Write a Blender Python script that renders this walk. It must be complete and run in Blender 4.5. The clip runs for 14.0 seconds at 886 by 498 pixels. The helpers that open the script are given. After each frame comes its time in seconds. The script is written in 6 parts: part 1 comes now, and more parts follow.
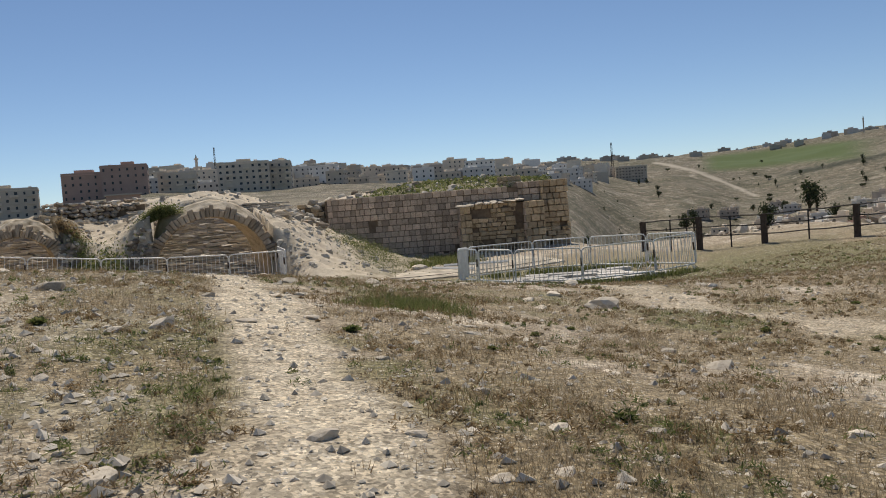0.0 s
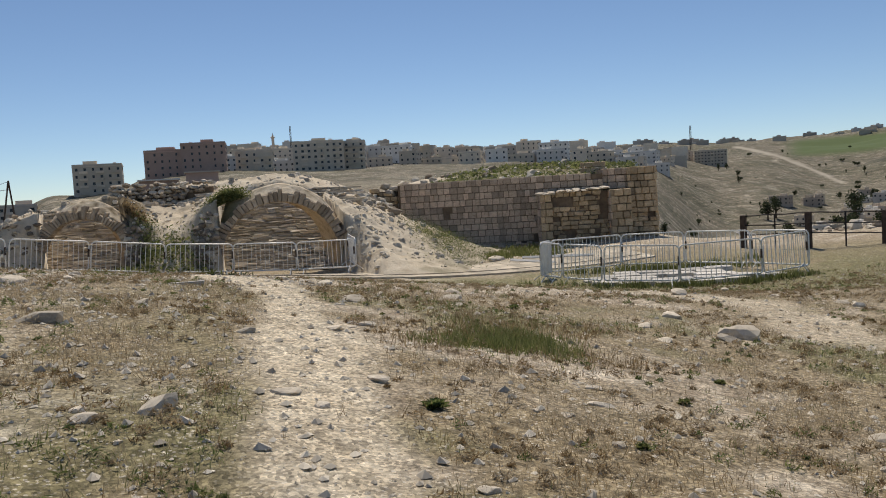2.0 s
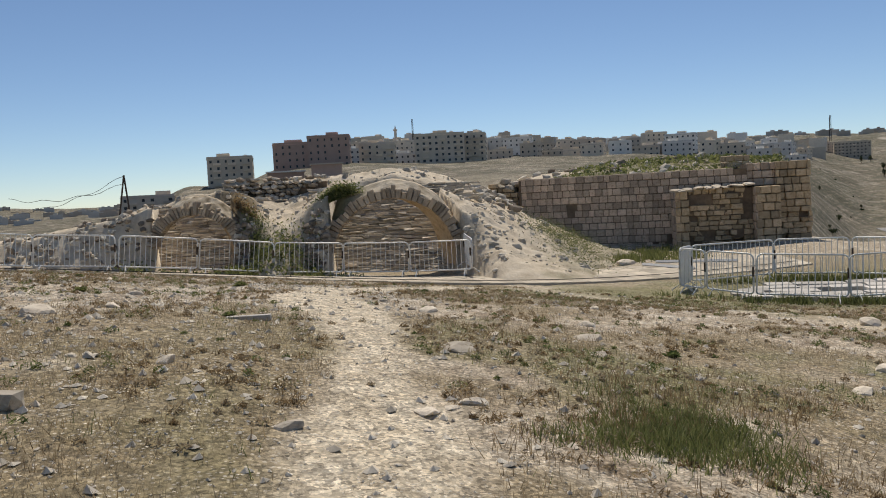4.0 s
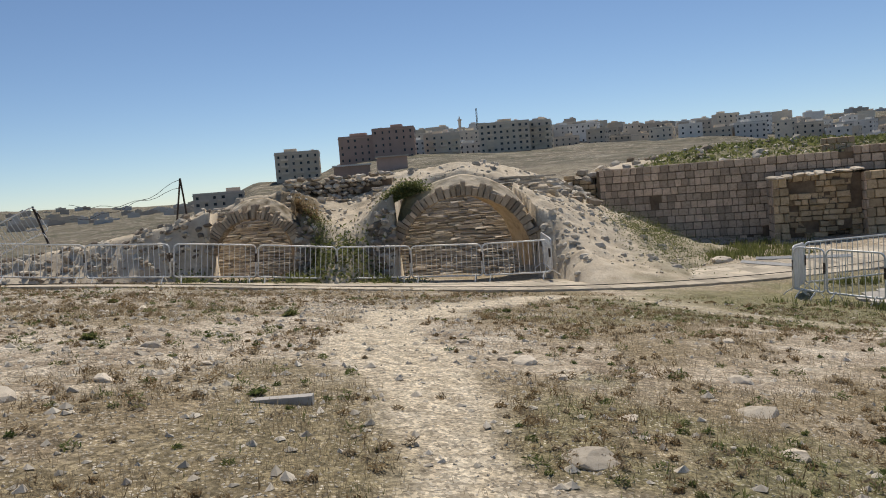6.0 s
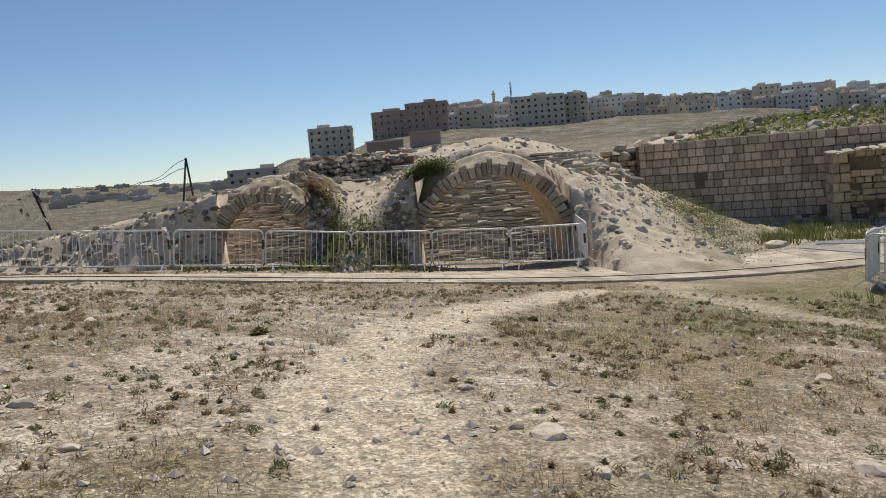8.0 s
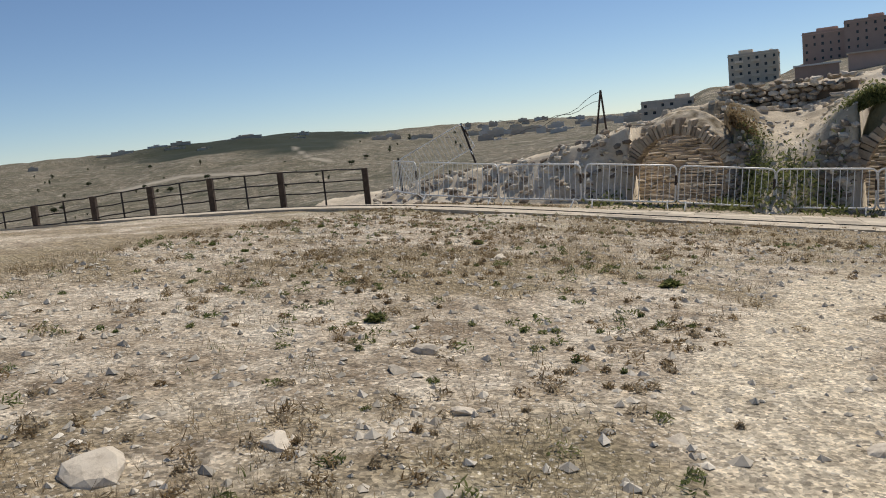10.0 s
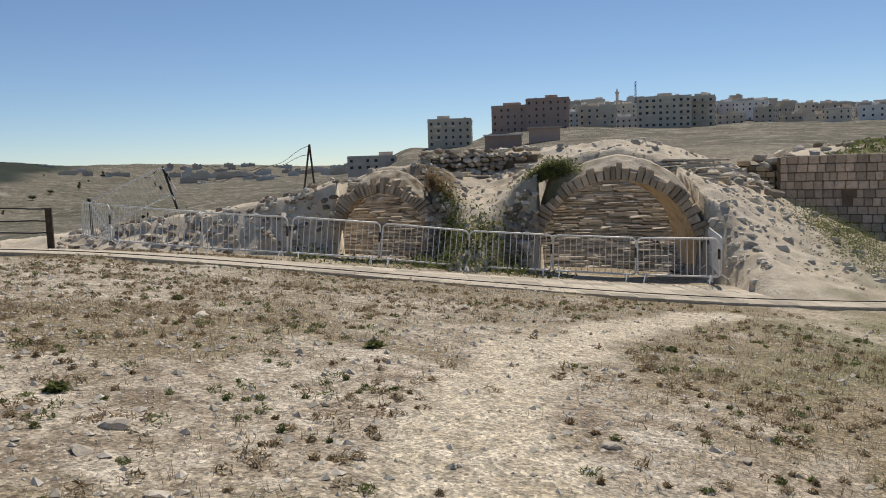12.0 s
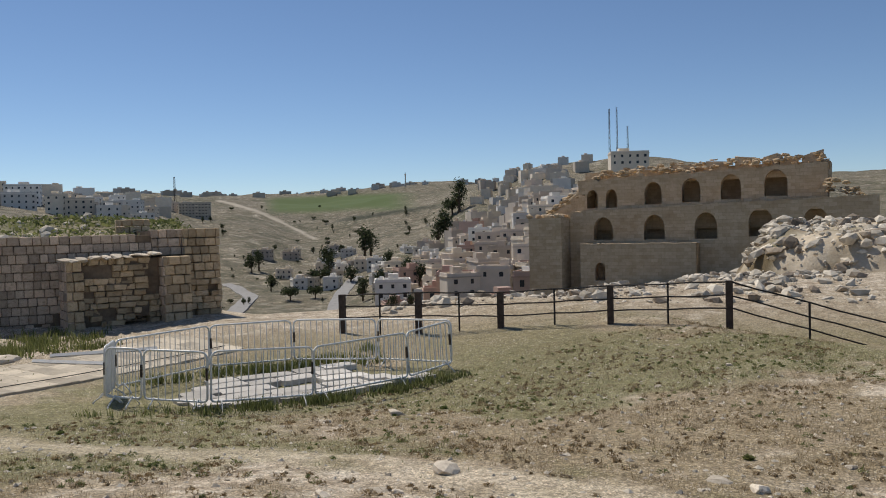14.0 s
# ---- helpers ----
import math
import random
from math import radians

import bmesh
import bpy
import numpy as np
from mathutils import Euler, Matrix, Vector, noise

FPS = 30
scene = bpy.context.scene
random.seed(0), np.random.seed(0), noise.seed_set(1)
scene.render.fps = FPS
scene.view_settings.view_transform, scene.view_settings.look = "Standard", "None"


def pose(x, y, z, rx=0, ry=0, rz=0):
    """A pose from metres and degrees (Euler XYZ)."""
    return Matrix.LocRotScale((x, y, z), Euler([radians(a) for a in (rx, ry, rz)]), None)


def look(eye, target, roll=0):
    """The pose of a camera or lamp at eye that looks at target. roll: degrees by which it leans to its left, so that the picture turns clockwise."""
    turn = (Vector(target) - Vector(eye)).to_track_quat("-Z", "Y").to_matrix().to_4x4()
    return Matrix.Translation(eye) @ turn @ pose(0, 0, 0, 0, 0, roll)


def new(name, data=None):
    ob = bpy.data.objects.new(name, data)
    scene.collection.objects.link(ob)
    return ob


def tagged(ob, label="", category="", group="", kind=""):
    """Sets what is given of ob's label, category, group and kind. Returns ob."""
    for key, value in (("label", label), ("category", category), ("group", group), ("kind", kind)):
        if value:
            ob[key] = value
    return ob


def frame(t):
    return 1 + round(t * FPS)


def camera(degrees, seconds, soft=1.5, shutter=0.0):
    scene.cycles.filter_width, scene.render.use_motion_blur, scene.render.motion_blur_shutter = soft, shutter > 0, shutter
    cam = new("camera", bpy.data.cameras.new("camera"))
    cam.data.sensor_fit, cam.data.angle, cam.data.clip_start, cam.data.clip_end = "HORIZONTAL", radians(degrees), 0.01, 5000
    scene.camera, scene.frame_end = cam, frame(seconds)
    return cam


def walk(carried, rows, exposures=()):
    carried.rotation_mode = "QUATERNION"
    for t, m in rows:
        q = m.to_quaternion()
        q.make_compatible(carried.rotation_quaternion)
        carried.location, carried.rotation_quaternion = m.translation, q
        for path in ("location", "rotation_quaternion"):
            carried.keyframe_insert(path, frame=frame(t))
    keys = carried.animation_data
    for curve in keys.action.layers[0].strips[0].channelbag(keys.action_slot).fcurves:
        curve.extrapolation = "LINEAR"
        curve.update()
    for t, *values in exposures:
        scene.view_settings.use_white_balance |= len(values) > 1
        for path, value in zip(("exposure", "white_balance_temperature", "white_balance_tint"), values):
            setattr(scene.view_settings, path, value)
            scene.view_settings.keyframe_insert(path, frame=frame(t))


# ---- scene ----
cam = camera(56.8, 14.0, 1.0)
PATH = [
    (0.0, (0.033, 0.094, 1.458), (0.032, 2.092, 1.359), -4.4),
    (0.5, (-0.011, 0.533, 1.504), (-0.032, 2.529, 1.377), -4.3),
    (1, (-0.047, 0.972, 1.564), (-0.116, 2.966, 1.426), -4.0),
    (1.5, (-0.168, 1.45, 1.652), (-0.291, 3.442, 1.526), -3.6),
    (2, (-0.228, 1.94, 1.693), (-0.404, 3.928, 1.56), -3.4),
    (2.5, (-0.326, 2.435, 1.734), (-0.567, 4.415, 1.59), -3.4),
    (3, (-0.347, 2.933, 1.771), (-0.7, 4.896, 1.628), -3.4),
    (3.2, (-0.379, 3.149, 1.782), (-0.78, 5.103, 1.645), -3.2),
    (5.3, (-0.933, 5.151, 1.961), (-1.446, 7.079, 1.817), -3.4),
    (5.5, (-1.027, 5.331, 1.976), (-1.575, 7.249, 1.833), -3.9),
    (6, (-1.203, 5.824, 2.057), (-1.823, 7.719, 1.907), -4.6),
    (6.5, (-1.29, 6.337, 2.073), (-1.935, 8.223, 1.914), -5.2),
    (7, (-1.42, 6.845, 2.116), (-2.028, 8.742, 1.937), -5.3),
    (7.5, (-1.435, 7.353, 2.125), (-2.024, 9.255, 1.934), -5.3),
    (8, (-1.558, 7.782, 2.127), (-2.26, 9.643, 1.924), -5.0),
    (8.5, (-1.73, 8.161, 2.149), (-2.883, 9.778, 1.913), -4.8),
    (8.7, (-1.832, 8.237, 2.144), (-3.251, 9.624, 1.897), -4.5),
    (10.8, (-1.998, 8.386, 2.161), (-3.502, 9.675, 1.887), -6.0),
    (11, (-1.994, 8.385, 2.16), (-3.425, 9.756, 1.894), -5.4),
    (11.5, (-2.026, 8.381, 2.217), (-3.229, 9.961, 1.975), -3.5),
    (12, (-2.037, 8.404, 2.242), (-2.984, 10.154, 2.04), -1.8),
    (12.5, (-2.052, 8.416, 2.248), (-2.757, 10.281, 2.097), -0.8),
    (13, (-1.875, 8.404, 2.247), (-2.159, 10.38, 2.14), -0.6),
    (13.5, (-1.725, 8.562, 2.279), (-1.367, 10.528, 2.195), -0.9),
    (14, (-1.663, 8.615, 2.297), (-0.657, 10.343, 2.236), -1.4),
]
walk(cam, [(t, look(eye, target, roll)) for t, eye, target, roll in PATH], [(0.0, -0.42, 6800, 10), (14.0, -0.45, 6550, 10)])

# ---- world, sun, exposure ----
SUN_AZ, SUN_EL = -9.0, 55.0            # degrees: clockwise from +y, above the horizon
world = bpy.data.worlds.new("sky")
scene.world = world
world.use_nodes = True
wn = world.node_tree.nodes
sky = wn.new("ShaderNodeTexSky")
sky.sky_type, sky.sun_disc = "NISHITA", False
sky.sun_elevation, sky.sun_rotation = radians(SUN_EL), radians(SUN_AZ)
sky.altitude, sky.air_density, sky.dust_density, sky.ozone_density = 2600, 1.0, 0.03, 4.0
wn["Background"].inputs["Strength"].default_value = 0.121
world.node_tree.links.new(sky.outputs[0], wn["Background"].inputs["Color"])
sun = new("sun", bpy.data.lights.new("sun", "SUN"))
sun.data.energy, sun.data.angle, sun.data.color = 5.0, radians(0.53), (1.0, 0.94, 0.85)
ce = math.cos(radians(SUN_EL))
sun.matrix_world = look((ce * math.sin(radians(SUN_AZ)) * 50, ce * math.cos(radians(SUN_AZ)) * 50, math.sin(radians(SUN_EL)) * 50), (0, 0, 0))


# ---- materials ----
def material(name, rough=0.85, metal=0.0):
    m = bpy.data.materials.new(name)
    m.use_nodes = True
    b = m.node_tree.nodes["Principled BSDF"]
    b.inputs["Roughness"].default_value, b.inputs["Metallic"].default_value = rough, metal
    b.inputs["Specular IOR Level"].default_value = 0.25
    return m


class Net:
    """Short hand for building a node tree."""

    def __init__(self, m):
        self.m, self.n, self.l = m, m.node_tree.nodes, m.node_tree.links
        self.b = self.n["Principled BSDF"]
        self.co = self.n.new("ShaderNodeTexCoord").outputs["Object"]

    def use(self, socket, value):
        if hasattr(value, "is_output"):
            self.l.new(value, socket)
        else:
            socket.default_value = value

    def noise(self, scale, detail=6.0, rough=0.6, co=None, kind="Fac"):
        t = self.n.new("ShaderNodeTexNoise")
        t.inputs["Scale"].default_value, t.inputs["Detail"].default_value, t.inputs["Roughness"].default_value = scale, detail, rough
        self.l.new(co or self.co, t.inputs["Vector"])
        return t.outputs[kind]

    def cells(self, scale, co=None, kind="Distance"):
        t = self.n.new("ShaderNodeTexVoronoi")
        t.inputs["Scale"].default_value = scale
        self.l.new(co or self.co, t.inputs["Vector"])
        return t.outputs[kind]

    def ramp(self, fac, *stops):
        r = self.n.new("ShaderNodeValToRGB")
        while len(r.color_ramp.elements) < len(stops):
            r.color_ramp.elements.new(0.5)
        for e, (p, c) in zip(r.color_ramp.elements, stops):
            e.position, e.color = p, (*c, 1) if isinstance(c, tuple) else (c, c, c, 1)
        self.l.new(fac, r.inputs["Fac"])
        return r.outputs["Color"]

    def mix(self, fac, a, b, how="MIX"):
        x = self.n.new("ShaderNodeMix")
        x.data_type, x.blend_type = "RGBA", how
        self.use(x.inputs[0], fac)
        for s, v in ((x.inputs[6], a), (x.inputs[7], b)):
            self.use(s, (*v, 1) if isinstance(v, tuple) else v)
        return x.outputs[2]

    def calc(self, op, a, b=0.0):
        x = self.n.new("ShaderNodeMath")
        x.operation = op
        self.use(x.inputs[0], a)
        self.use(x.inputs[1], b)
        return x.outputs[0]

    def attr(self, name):
        a = self.n.new("ShaderNodeAttribute")
        a.attribute_name = name
        return a.outputs["Fac"]

    def chance(self):
        return self.n.new("ShaderNodeObjectInfo").outputs["Random"]

    def island(self):
        return self.n.new("ShaderNodeNewGeometry").outputs["Random Per Island"]

    def done(self, colour, bump=None, depth=0.02, strength=0.6):
        self.use(self.b.inputs["Base Color"], (*colour, 1) if isinstance(colour, tuple) else colour)
        if bump is not None:
            k = self.n.new("ShaderNodeBump")
            k.inputs["Strength"].default_value, k.inputs["Distance"].default_value = strength, depth
            self.l.new(bump, k.inputs["Height"])
            self.l.new(k.outputs[0], self.b.inputs["Normal"])
        return self.m


def ground_material():
    n = Net(material("dry_ground", 0.95))
    soil = n.ramp(n.noise(2.2, 10, 0.75), (0.38, (0.24, 0.182, 0.12)), (0.5, (0.42, 0.345, 0.25)), (0.62, (0.60, 0.52, 0.405)))
    pale = n.ramp(n.noise(5.0, 9, 0.75), (0.4, (0.48, 0.395, 0.275)), (0.6, (0.64, 0.55, 0.41)))
    straw = n.ramp(n.noise(19, 9, 0.8), (0.3, (0.11, 0.08, 0.043)), (0.5, (0.27, 0.21, 0.125)), (0.70, (0.46, 0.38, 0.255)))
    green = n.ramp(n.noise(13, 8, 0.8), (0.3, (0.10, 0.105, 0.04)), (0.7, (0.27, 0.24, 0.12)))
    chips = n.ramp(n.cells(38), (0.0, 1.0), (0.25, 1.0), (0.32, 0.0))
    chance = n.ramp(n.noise(4.0, 5, 0.7), (0.42, 0.0), (0.6, 0.85))
    base = n.mix(n.attr("worn"), soil, pale)
    base = n.mix(n.attr("straw"), base, straw)
    base = n.mix(n.attr("green"), base, green)
    base = n.mix(n.calc("MULTIPLY", chips, chance), base, (0.63, 0.57, 0.47))
    grit = n.ramp(n.cells(62, None, "Color"), (0.1, 0.42), (0.5, 1.0), (0.85, 1.55))
    base = n.mix(0.85, base, grit, "MULTIPLY")
    lumps = n.ramp(n.cells(21, None, "Color"), (0.15, 0.6), (0.5, 1.0), (0.85, 1.35))
    base = n.mix(0.7, base, lumps, "MULTIPLY")
    # distant slopes
    rock = n.ramp(n.noise(0.11, 12, 0.82), (0.44, (0.06, 0.054, 0.034)), (0.5, (0.19, 0.16, 0.108)), (0.56, (0.40, 0.335, 0.245)))
    stripe = n.n.new("ShaderNodeTexWave")
    stripe.wave_type, stripe.bands_direction = "BANDS", "Z"
    stripe.inputs["Scale"].default_value, stripe.inputs["Distortion"].default_value, stripe.inputs["Detail"].default_value = 0.16, 7.0, 5.0
    n.l.new(n.co, stripe.inputs["Vector"])
    rock = n.mix(n.ramp(stripe.outputs["Fac"], (0.35, 0.0), (0.75, 0.75)), rock, (0.085, 0.075, 0.05))
    tint = n.ramp(n.noise(0.012, 6, 0.65), (0.4, (0.13, 0.125, 0.07)), (0.5, (0.24, 0.20, 0.14)), (0.6, (0.36, 0.30, 0.22)))
    rock = n.mix(0.35, rock, tint)
    rock = n.mix(0.8, rock, n.ramp(n.noise(0.9, 9, 0.85), (0.45, 0.38), (0.5, 0.85), (0.55, 1.4)), "MULTIPLY")
    ledge = n.ramp(n.noise(0.07, 10, 0.85), (0.53, 0.0), (0.56, 0.7))
    rock = n.mix(ledge, rock, (0.50, 0.44, 0.35))
    scrub = n.ramp(n.noise(0.28, 9, 0.85), (0.5, 0.0), (0.55, 0.8))
    rock = n.mix(scrub, rock, (0.095, 0.095, 0.055))
    bush = n.ramp(n.cells(0.16), (0.0, 1.0), (0.17, 1.0), (0.24, 0.0))
    rock = n.mix(n.calc("MULTIPLY", bush, n.ramp(n.noise(0.02, 4), (0.42, 0.0), (0.55, 0.9))), rock, (0.04, 0.048, 0.025))
    field = n.mix(n.noise(0.3, 5), (0.075, 0.115, 0.035), (0.11, 0.14, 0.05))
    rock = n.mix(n.attr("field"), rock, field)
    wood = n.ramp(n.noise(0.6, 6, 0.8), (0.35, (0.012, 0.017, 0.010)), (0.7, (0.045, 0.055, 0.03)))
    rock = n.mix(n.attr("wood"), rock, wood)
    rock = n.mix(n.attr("track"), rock, (0.42, 0.37, 0.29))
    col = n.mix(n.attr("far"), base, rock)
    bump = n.calc("ADD", n.noise(24, 9, 0.75), n.calc("MULTIPLY", n.cells(30), -0.35))
    return n.done(col, bump, 0.016, 0.8)


def earth_material(name, a, b, c):
    n = Net(material(name, 0.95))
    col = n.ramp(n.noise(1.6, 10, 0.75), (0.3, a), (0.5, b), (0.7, c))
    chips = n.ramp(n.cells(17), (0.0, 1.0), (0.2, 1.0), (0.3, 0.0))
    col = n.mix(n.calc("MULTIPLY", chips, n.ramp(n.noise(3, 4), (0.45, 0.0), (0.6, 0.7))), col, (0.45, 0.40, 0.32))
    scrub = n.ramp(n.noise(9, 7, 0.8), (0.2, (0.045, 0.055, 0.018)), (0.6, (0.14, 0.135, 0.055)), (0.9, (0.23, 0.19, 0.10)))
    col = n.mix(n.attr("green"), col, scrub)
    brown = n.ramp(n.noise(12, 7, 0.8), (0.3, (0.09, 0.066, 0.035)), (0.7, (0.22, 0.165, 0.09)))
    col = n.mix(n.attr("straw"), col, brown)
    return n.done(col, n.calc("ADD", n.noise(9, 11, 0.85), n.calc("MULTIPLY", n.cells(11), -0.5)), 0.03, 0.7)


def stone_material(name, dark, mid, light, scale=3.0, per_object=True, rough=0.9):
    n = Net(material(name, rough))
    info = n.chance() if per_object else n.island()
    shift = n.n.new("ShaderNodeVectorMath")
    shift.operation = "ADD"
    n.l.new(n.co, shift.inputs[0])
    comb = n.n.new("ShaderNodeCombineXYZ")
    for i, k in enumerate((37.0, 91.0, 53.0)):
        n.l.new(n.calc("MULTIPLY", info, k), comb.inputs[i])
    n.l.new(comb.outputs[0], shift.inputs[1])
    co = shift.outputs[0]
    col = n.ramp(n.noise(scale, 9, 0.72, co), (0.28, dark), (0.5, mid), (0.74, light))
    tone = n.ramp(info, (0.0, 0.62), (0.35, 0.9), (0.7, 1.05), (1.0, 1.3))
    col = n.mix(1.0, col, tone, "MULTIPLY")
    stain = n.ramp(n.noise(scale * 0.5, 6, 0.7, co), (0.52, 0.0), (0.72, 0.55))
    col = n.mix(stain, col, dark)
    pits = n.ramp(n.noise(scale * 9, 6, 0.8, co), (0.34, 1.0), (0.45, 0.0))
    col = n.mix(n.calc("MULTIPLY", pits, 0.5), col, dark)
    return n.done(col, n.noise(scale * 3, 8, 0.7, co), 0.006, 0.5)


def masonry_material(name, bw, bh, dark, mid, light, joint):
    """Coursed stone for walls that stay far off; x along the wall, z up."""
    n = Net(material(name, 0.92))
    sep = n.n.new("ShaderNodeSeparateXYZ")
    n.l.new(n.co, sep.inputs[0])
    comb = n.n.new("ShaderNodeCombineXYZ")
    n.l.new(n.calc("ADD", sep.outputs[0], sep.outputs[1]), comb.inputs[0])
    n.l.new(n.calc("ADD", sep.outputs[2], n.calc("MULTIPLY", n.noise(0.7, 3), 0.15)), comb.inputs[1])
    br = n.n.new("ShaderNodeTexBrick")
    br.inputs["Scale"].default_value = 1.0
    br.inputs["Brick Width"].default_value, br.inputs["Row Height"].default_value = bw, bh
    br.inputs["Mortar Size"].default_value = 0.014
    br.inputs["Color1"].default_value, br.inputs["Color2"].default_value, br.inputs["Mortar"].default_value = (*dark, 1), (*light, 1), (*joint, 1)
    n.l.new(comb.outputs[0], br.inputs["Vector"])
    col = n.mix(0.6, br.outputs["Color"], n.ramp(n.noise(0.9, 10, 0.8), (0.3, dark), (0.5, mid), (0.7, light)))
    col = n.mix(n.ramp(n.noise(0.25, 7, 0.7), (0.5, 0.0), (0.7, 0.6)), col, dark)
    return n.done(col, n.calc("SUBTRACT", n.noise(4, 8, 0.8), br.outputs["Fac"]), 0.05, 0.6)


def plain_material(name, colour, rough=0.6, metal=0.0, vary=0.25, scale=6.0, bump=0.0):
    n = Net(material(name, rough, metal))
    lo = tuple(c * (1 - vary) for c in colour)
    hi = tuple(min(1, c * (1 + vary)) for c in colour)
    f = n.noise(scale, 8, 0.7)
    return n.done(n.ramp(f, (0.3, lo), (0.7, hi)), f if bump else None, bump or 0.01)


def leaf_material(name, dark, light):
    """Thin blades and leaves, which let some light through."""
    n = Net(material(name, 0.8))
    col = n.ramp(n.island(), (0.0, dark), (1.0, light))
    n.done(col)
    thin = n.n.new("ShaderNodeBsdfTranslucent")
    n.l.new(col, thin.inputs["Color"])
    both = n.n.new("ShaderNodeMixShader")
    both.inputs[0].default_value = 0.45
    n.l.new(n.b.outputs[0], both.inputs[1])
    n.l.new(thin.outputs[0], both.inputs[2])
    n.l.new(both.outputs[0], n.n["Material Output"].inputs["Surface"])
    return n.m


def galvanised_material():
    n = Net(material("worn_white_metal", 0.45, 0.1))
    col = n.ramp(n.noise(5, 7, 0.7), (0.3, (0.60, 0.59, 0.56)), (0.6, (0.80, 0.79, 0.75)))
    rust = n.ramp(n.noise(9, 8, 0.8), (0.64, 0.0), (0.72, 1.0))
    return n.done(n.mix(rust, col, (0.16, 0.075, 0.035)))


M_GROUND = ground_material()
M_EARTH = earth_material("mound_earth", (0.46, 0.37, 0.26), (0.64, 0.54, 0.40), (0.76, 0.67, 0.53))
M_ASHLAR = stone_material("ashlar_stone", (0.33, 0.24, 0.17), (0.60, 0.465, 0.345), (0.74, 0.61, 0.475))
M_OCHRE = stone_material("ochre_stone", (0.27, 0.185, 0.105), (0.54, 0.405, 0.25), (0.68, 0.55, 0.38))
M_VOUSSOIR = stone_material("arch_stone", (0.20, 0.155, 0.11), (0.42, 0.34, 0.25), (0.60, 0.51, 0.39))
M_ROCK = stone_material("field_stone", (0.40, 0.33, 0.25), (0.64, 0.555, 0.435), (0.80, 0.72, 0.59), 5.0)
M_ROCKS = stone_material("loose_stone", (0.40, 0.34, 0.26), (0.62, 0.55, 0.44), (0.76, 0.70, 0.59), 4.0, False)
# darker copy of loose_stone: shade is painted into the stone colour
M_SHADEDROCK = stone_material("shaded_rubble", (0.15, 0.12, 0.085), (0.29, 0.235, 0.175), (0.42, 0.355, 0.27), 4.0, False)
M_GREYSTONE = stone_material("grey_coursed_rubble", (0.36, 0.30, 0.23), (0.62, 0.54, 0.43), (0.78, 0.70, 0.58), 4.0, False)
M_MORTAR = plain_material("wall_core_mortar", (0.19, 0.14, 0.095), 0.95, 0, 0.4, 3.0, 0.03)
M_CASTLE = masonry_material("castle_masonry", 0.9, 0.42, (0.42, 0.29, 0.17), (0.60, 0.455, 0.29), (0.72, 0.585, 0.41), (0.30, 0.21, 0.13))
M_METAL = galvanised_material()
M_BLACK = plain_material("dark_painted_steel", (0.035, 0.030, 0.028), 0.55, 0.3, 0.4, 12)
M_POST = plain_material("weathered_dark_timber", (0.075, 0.055, 0.042), 0.85, 0, 0.45, 9, 0.01)
M_PAVE = stone_material("paving_stone", (0.40, 0.34, 0.255), (0.55, 0.475, 0.365), (0.66, 0.58, 0.46), 4.0)
M_BED = plain_material("dusty_paving_bed", (0.54, 0.465, 0.355), 0.95, 0, 0.3, 5.0, 0.02)
M_SLAB = stone_material("pale_slab", (0.46, 0.42, 0.37), (0.60, 0.56, 0.50), (0.70, 0.66, 0.60), 3.0)
M_WHITE = plain_material("white_edging", (0.72, 0.70, 0.65), 0.8, 0, 0.12, 5)
M_CABLE = plain_material("black_cable", (0.02, 0.02, 0.02), 0.6)
M_GLASS = plain_material("dark_window", (0.035, 0.04, 0.048), 0.15, 0.0, 0.3, 3)
M_DARK = plain_material("dark_interior", (0.06, 0.047, 0.034), 0.95)
M_ROAD = plain_material("road_asphalt", (0.30, 0.29, 0.275), 0.9, 0, 0.2, 0.5)
M_STRAW = leaf_material("dry_grass", (0.20, 0.15, 0.09), (0.54, 0.44, 0.29))
M_BROWN = leaf_material("brown_weed", (0.13, 0.085, 0.042), (0.42, 0.31, 0.17))
M_GREEN = leaf_material("green_grass", (0.09, 0.115, 0.035), (0.27, 0.275, 0.11))
M_LEAF = leaf_material("green_weed", (0.07, 0.10, 0.03), (0.22, 0.25, 0.09))
M_TREE = leaf_material("dark_tree_leaf", (0.03, 0.042, 0.02), (0.085, 0.10, 0.05))
M_BARK = plain_material("bark", (0.10, 0.075, 0.05), 0.95, 0, 0.4, 8)
M_FLOWER = leaf_material("yellow_flower", (0.55, 0.38, 0.02), (0.75, 0.55, 0.05))


def wall_paint(name, c):
    n = Net(material(name, 0.9))
    tone = n.ramp(n.chance(), (0.0, 0.72), (1.0, 1.18))
    col = n.mix(1.0, n.ramp(n.noise(0.35, 8, 0.7), (0.3, tuple(v * 0.82 for v in c)), (0.7, c)), tone, "MULTIPLY")
    return n.done(col)


M_HOUSE = [wall_paint("limestone_cladding", (0.80, 0.70, 0.56)), wall_paint("grey_render", (0.66, 0.57, 0.47)), wall_paint("white_render", (0.84, 0.80, 0.73)), wall_paint("brown_stone_cladding", (0.58, 0.41, 0.33))]
M_RED = plain_material("red_roof", (0.32, 0.07, 0.05), 0.7)


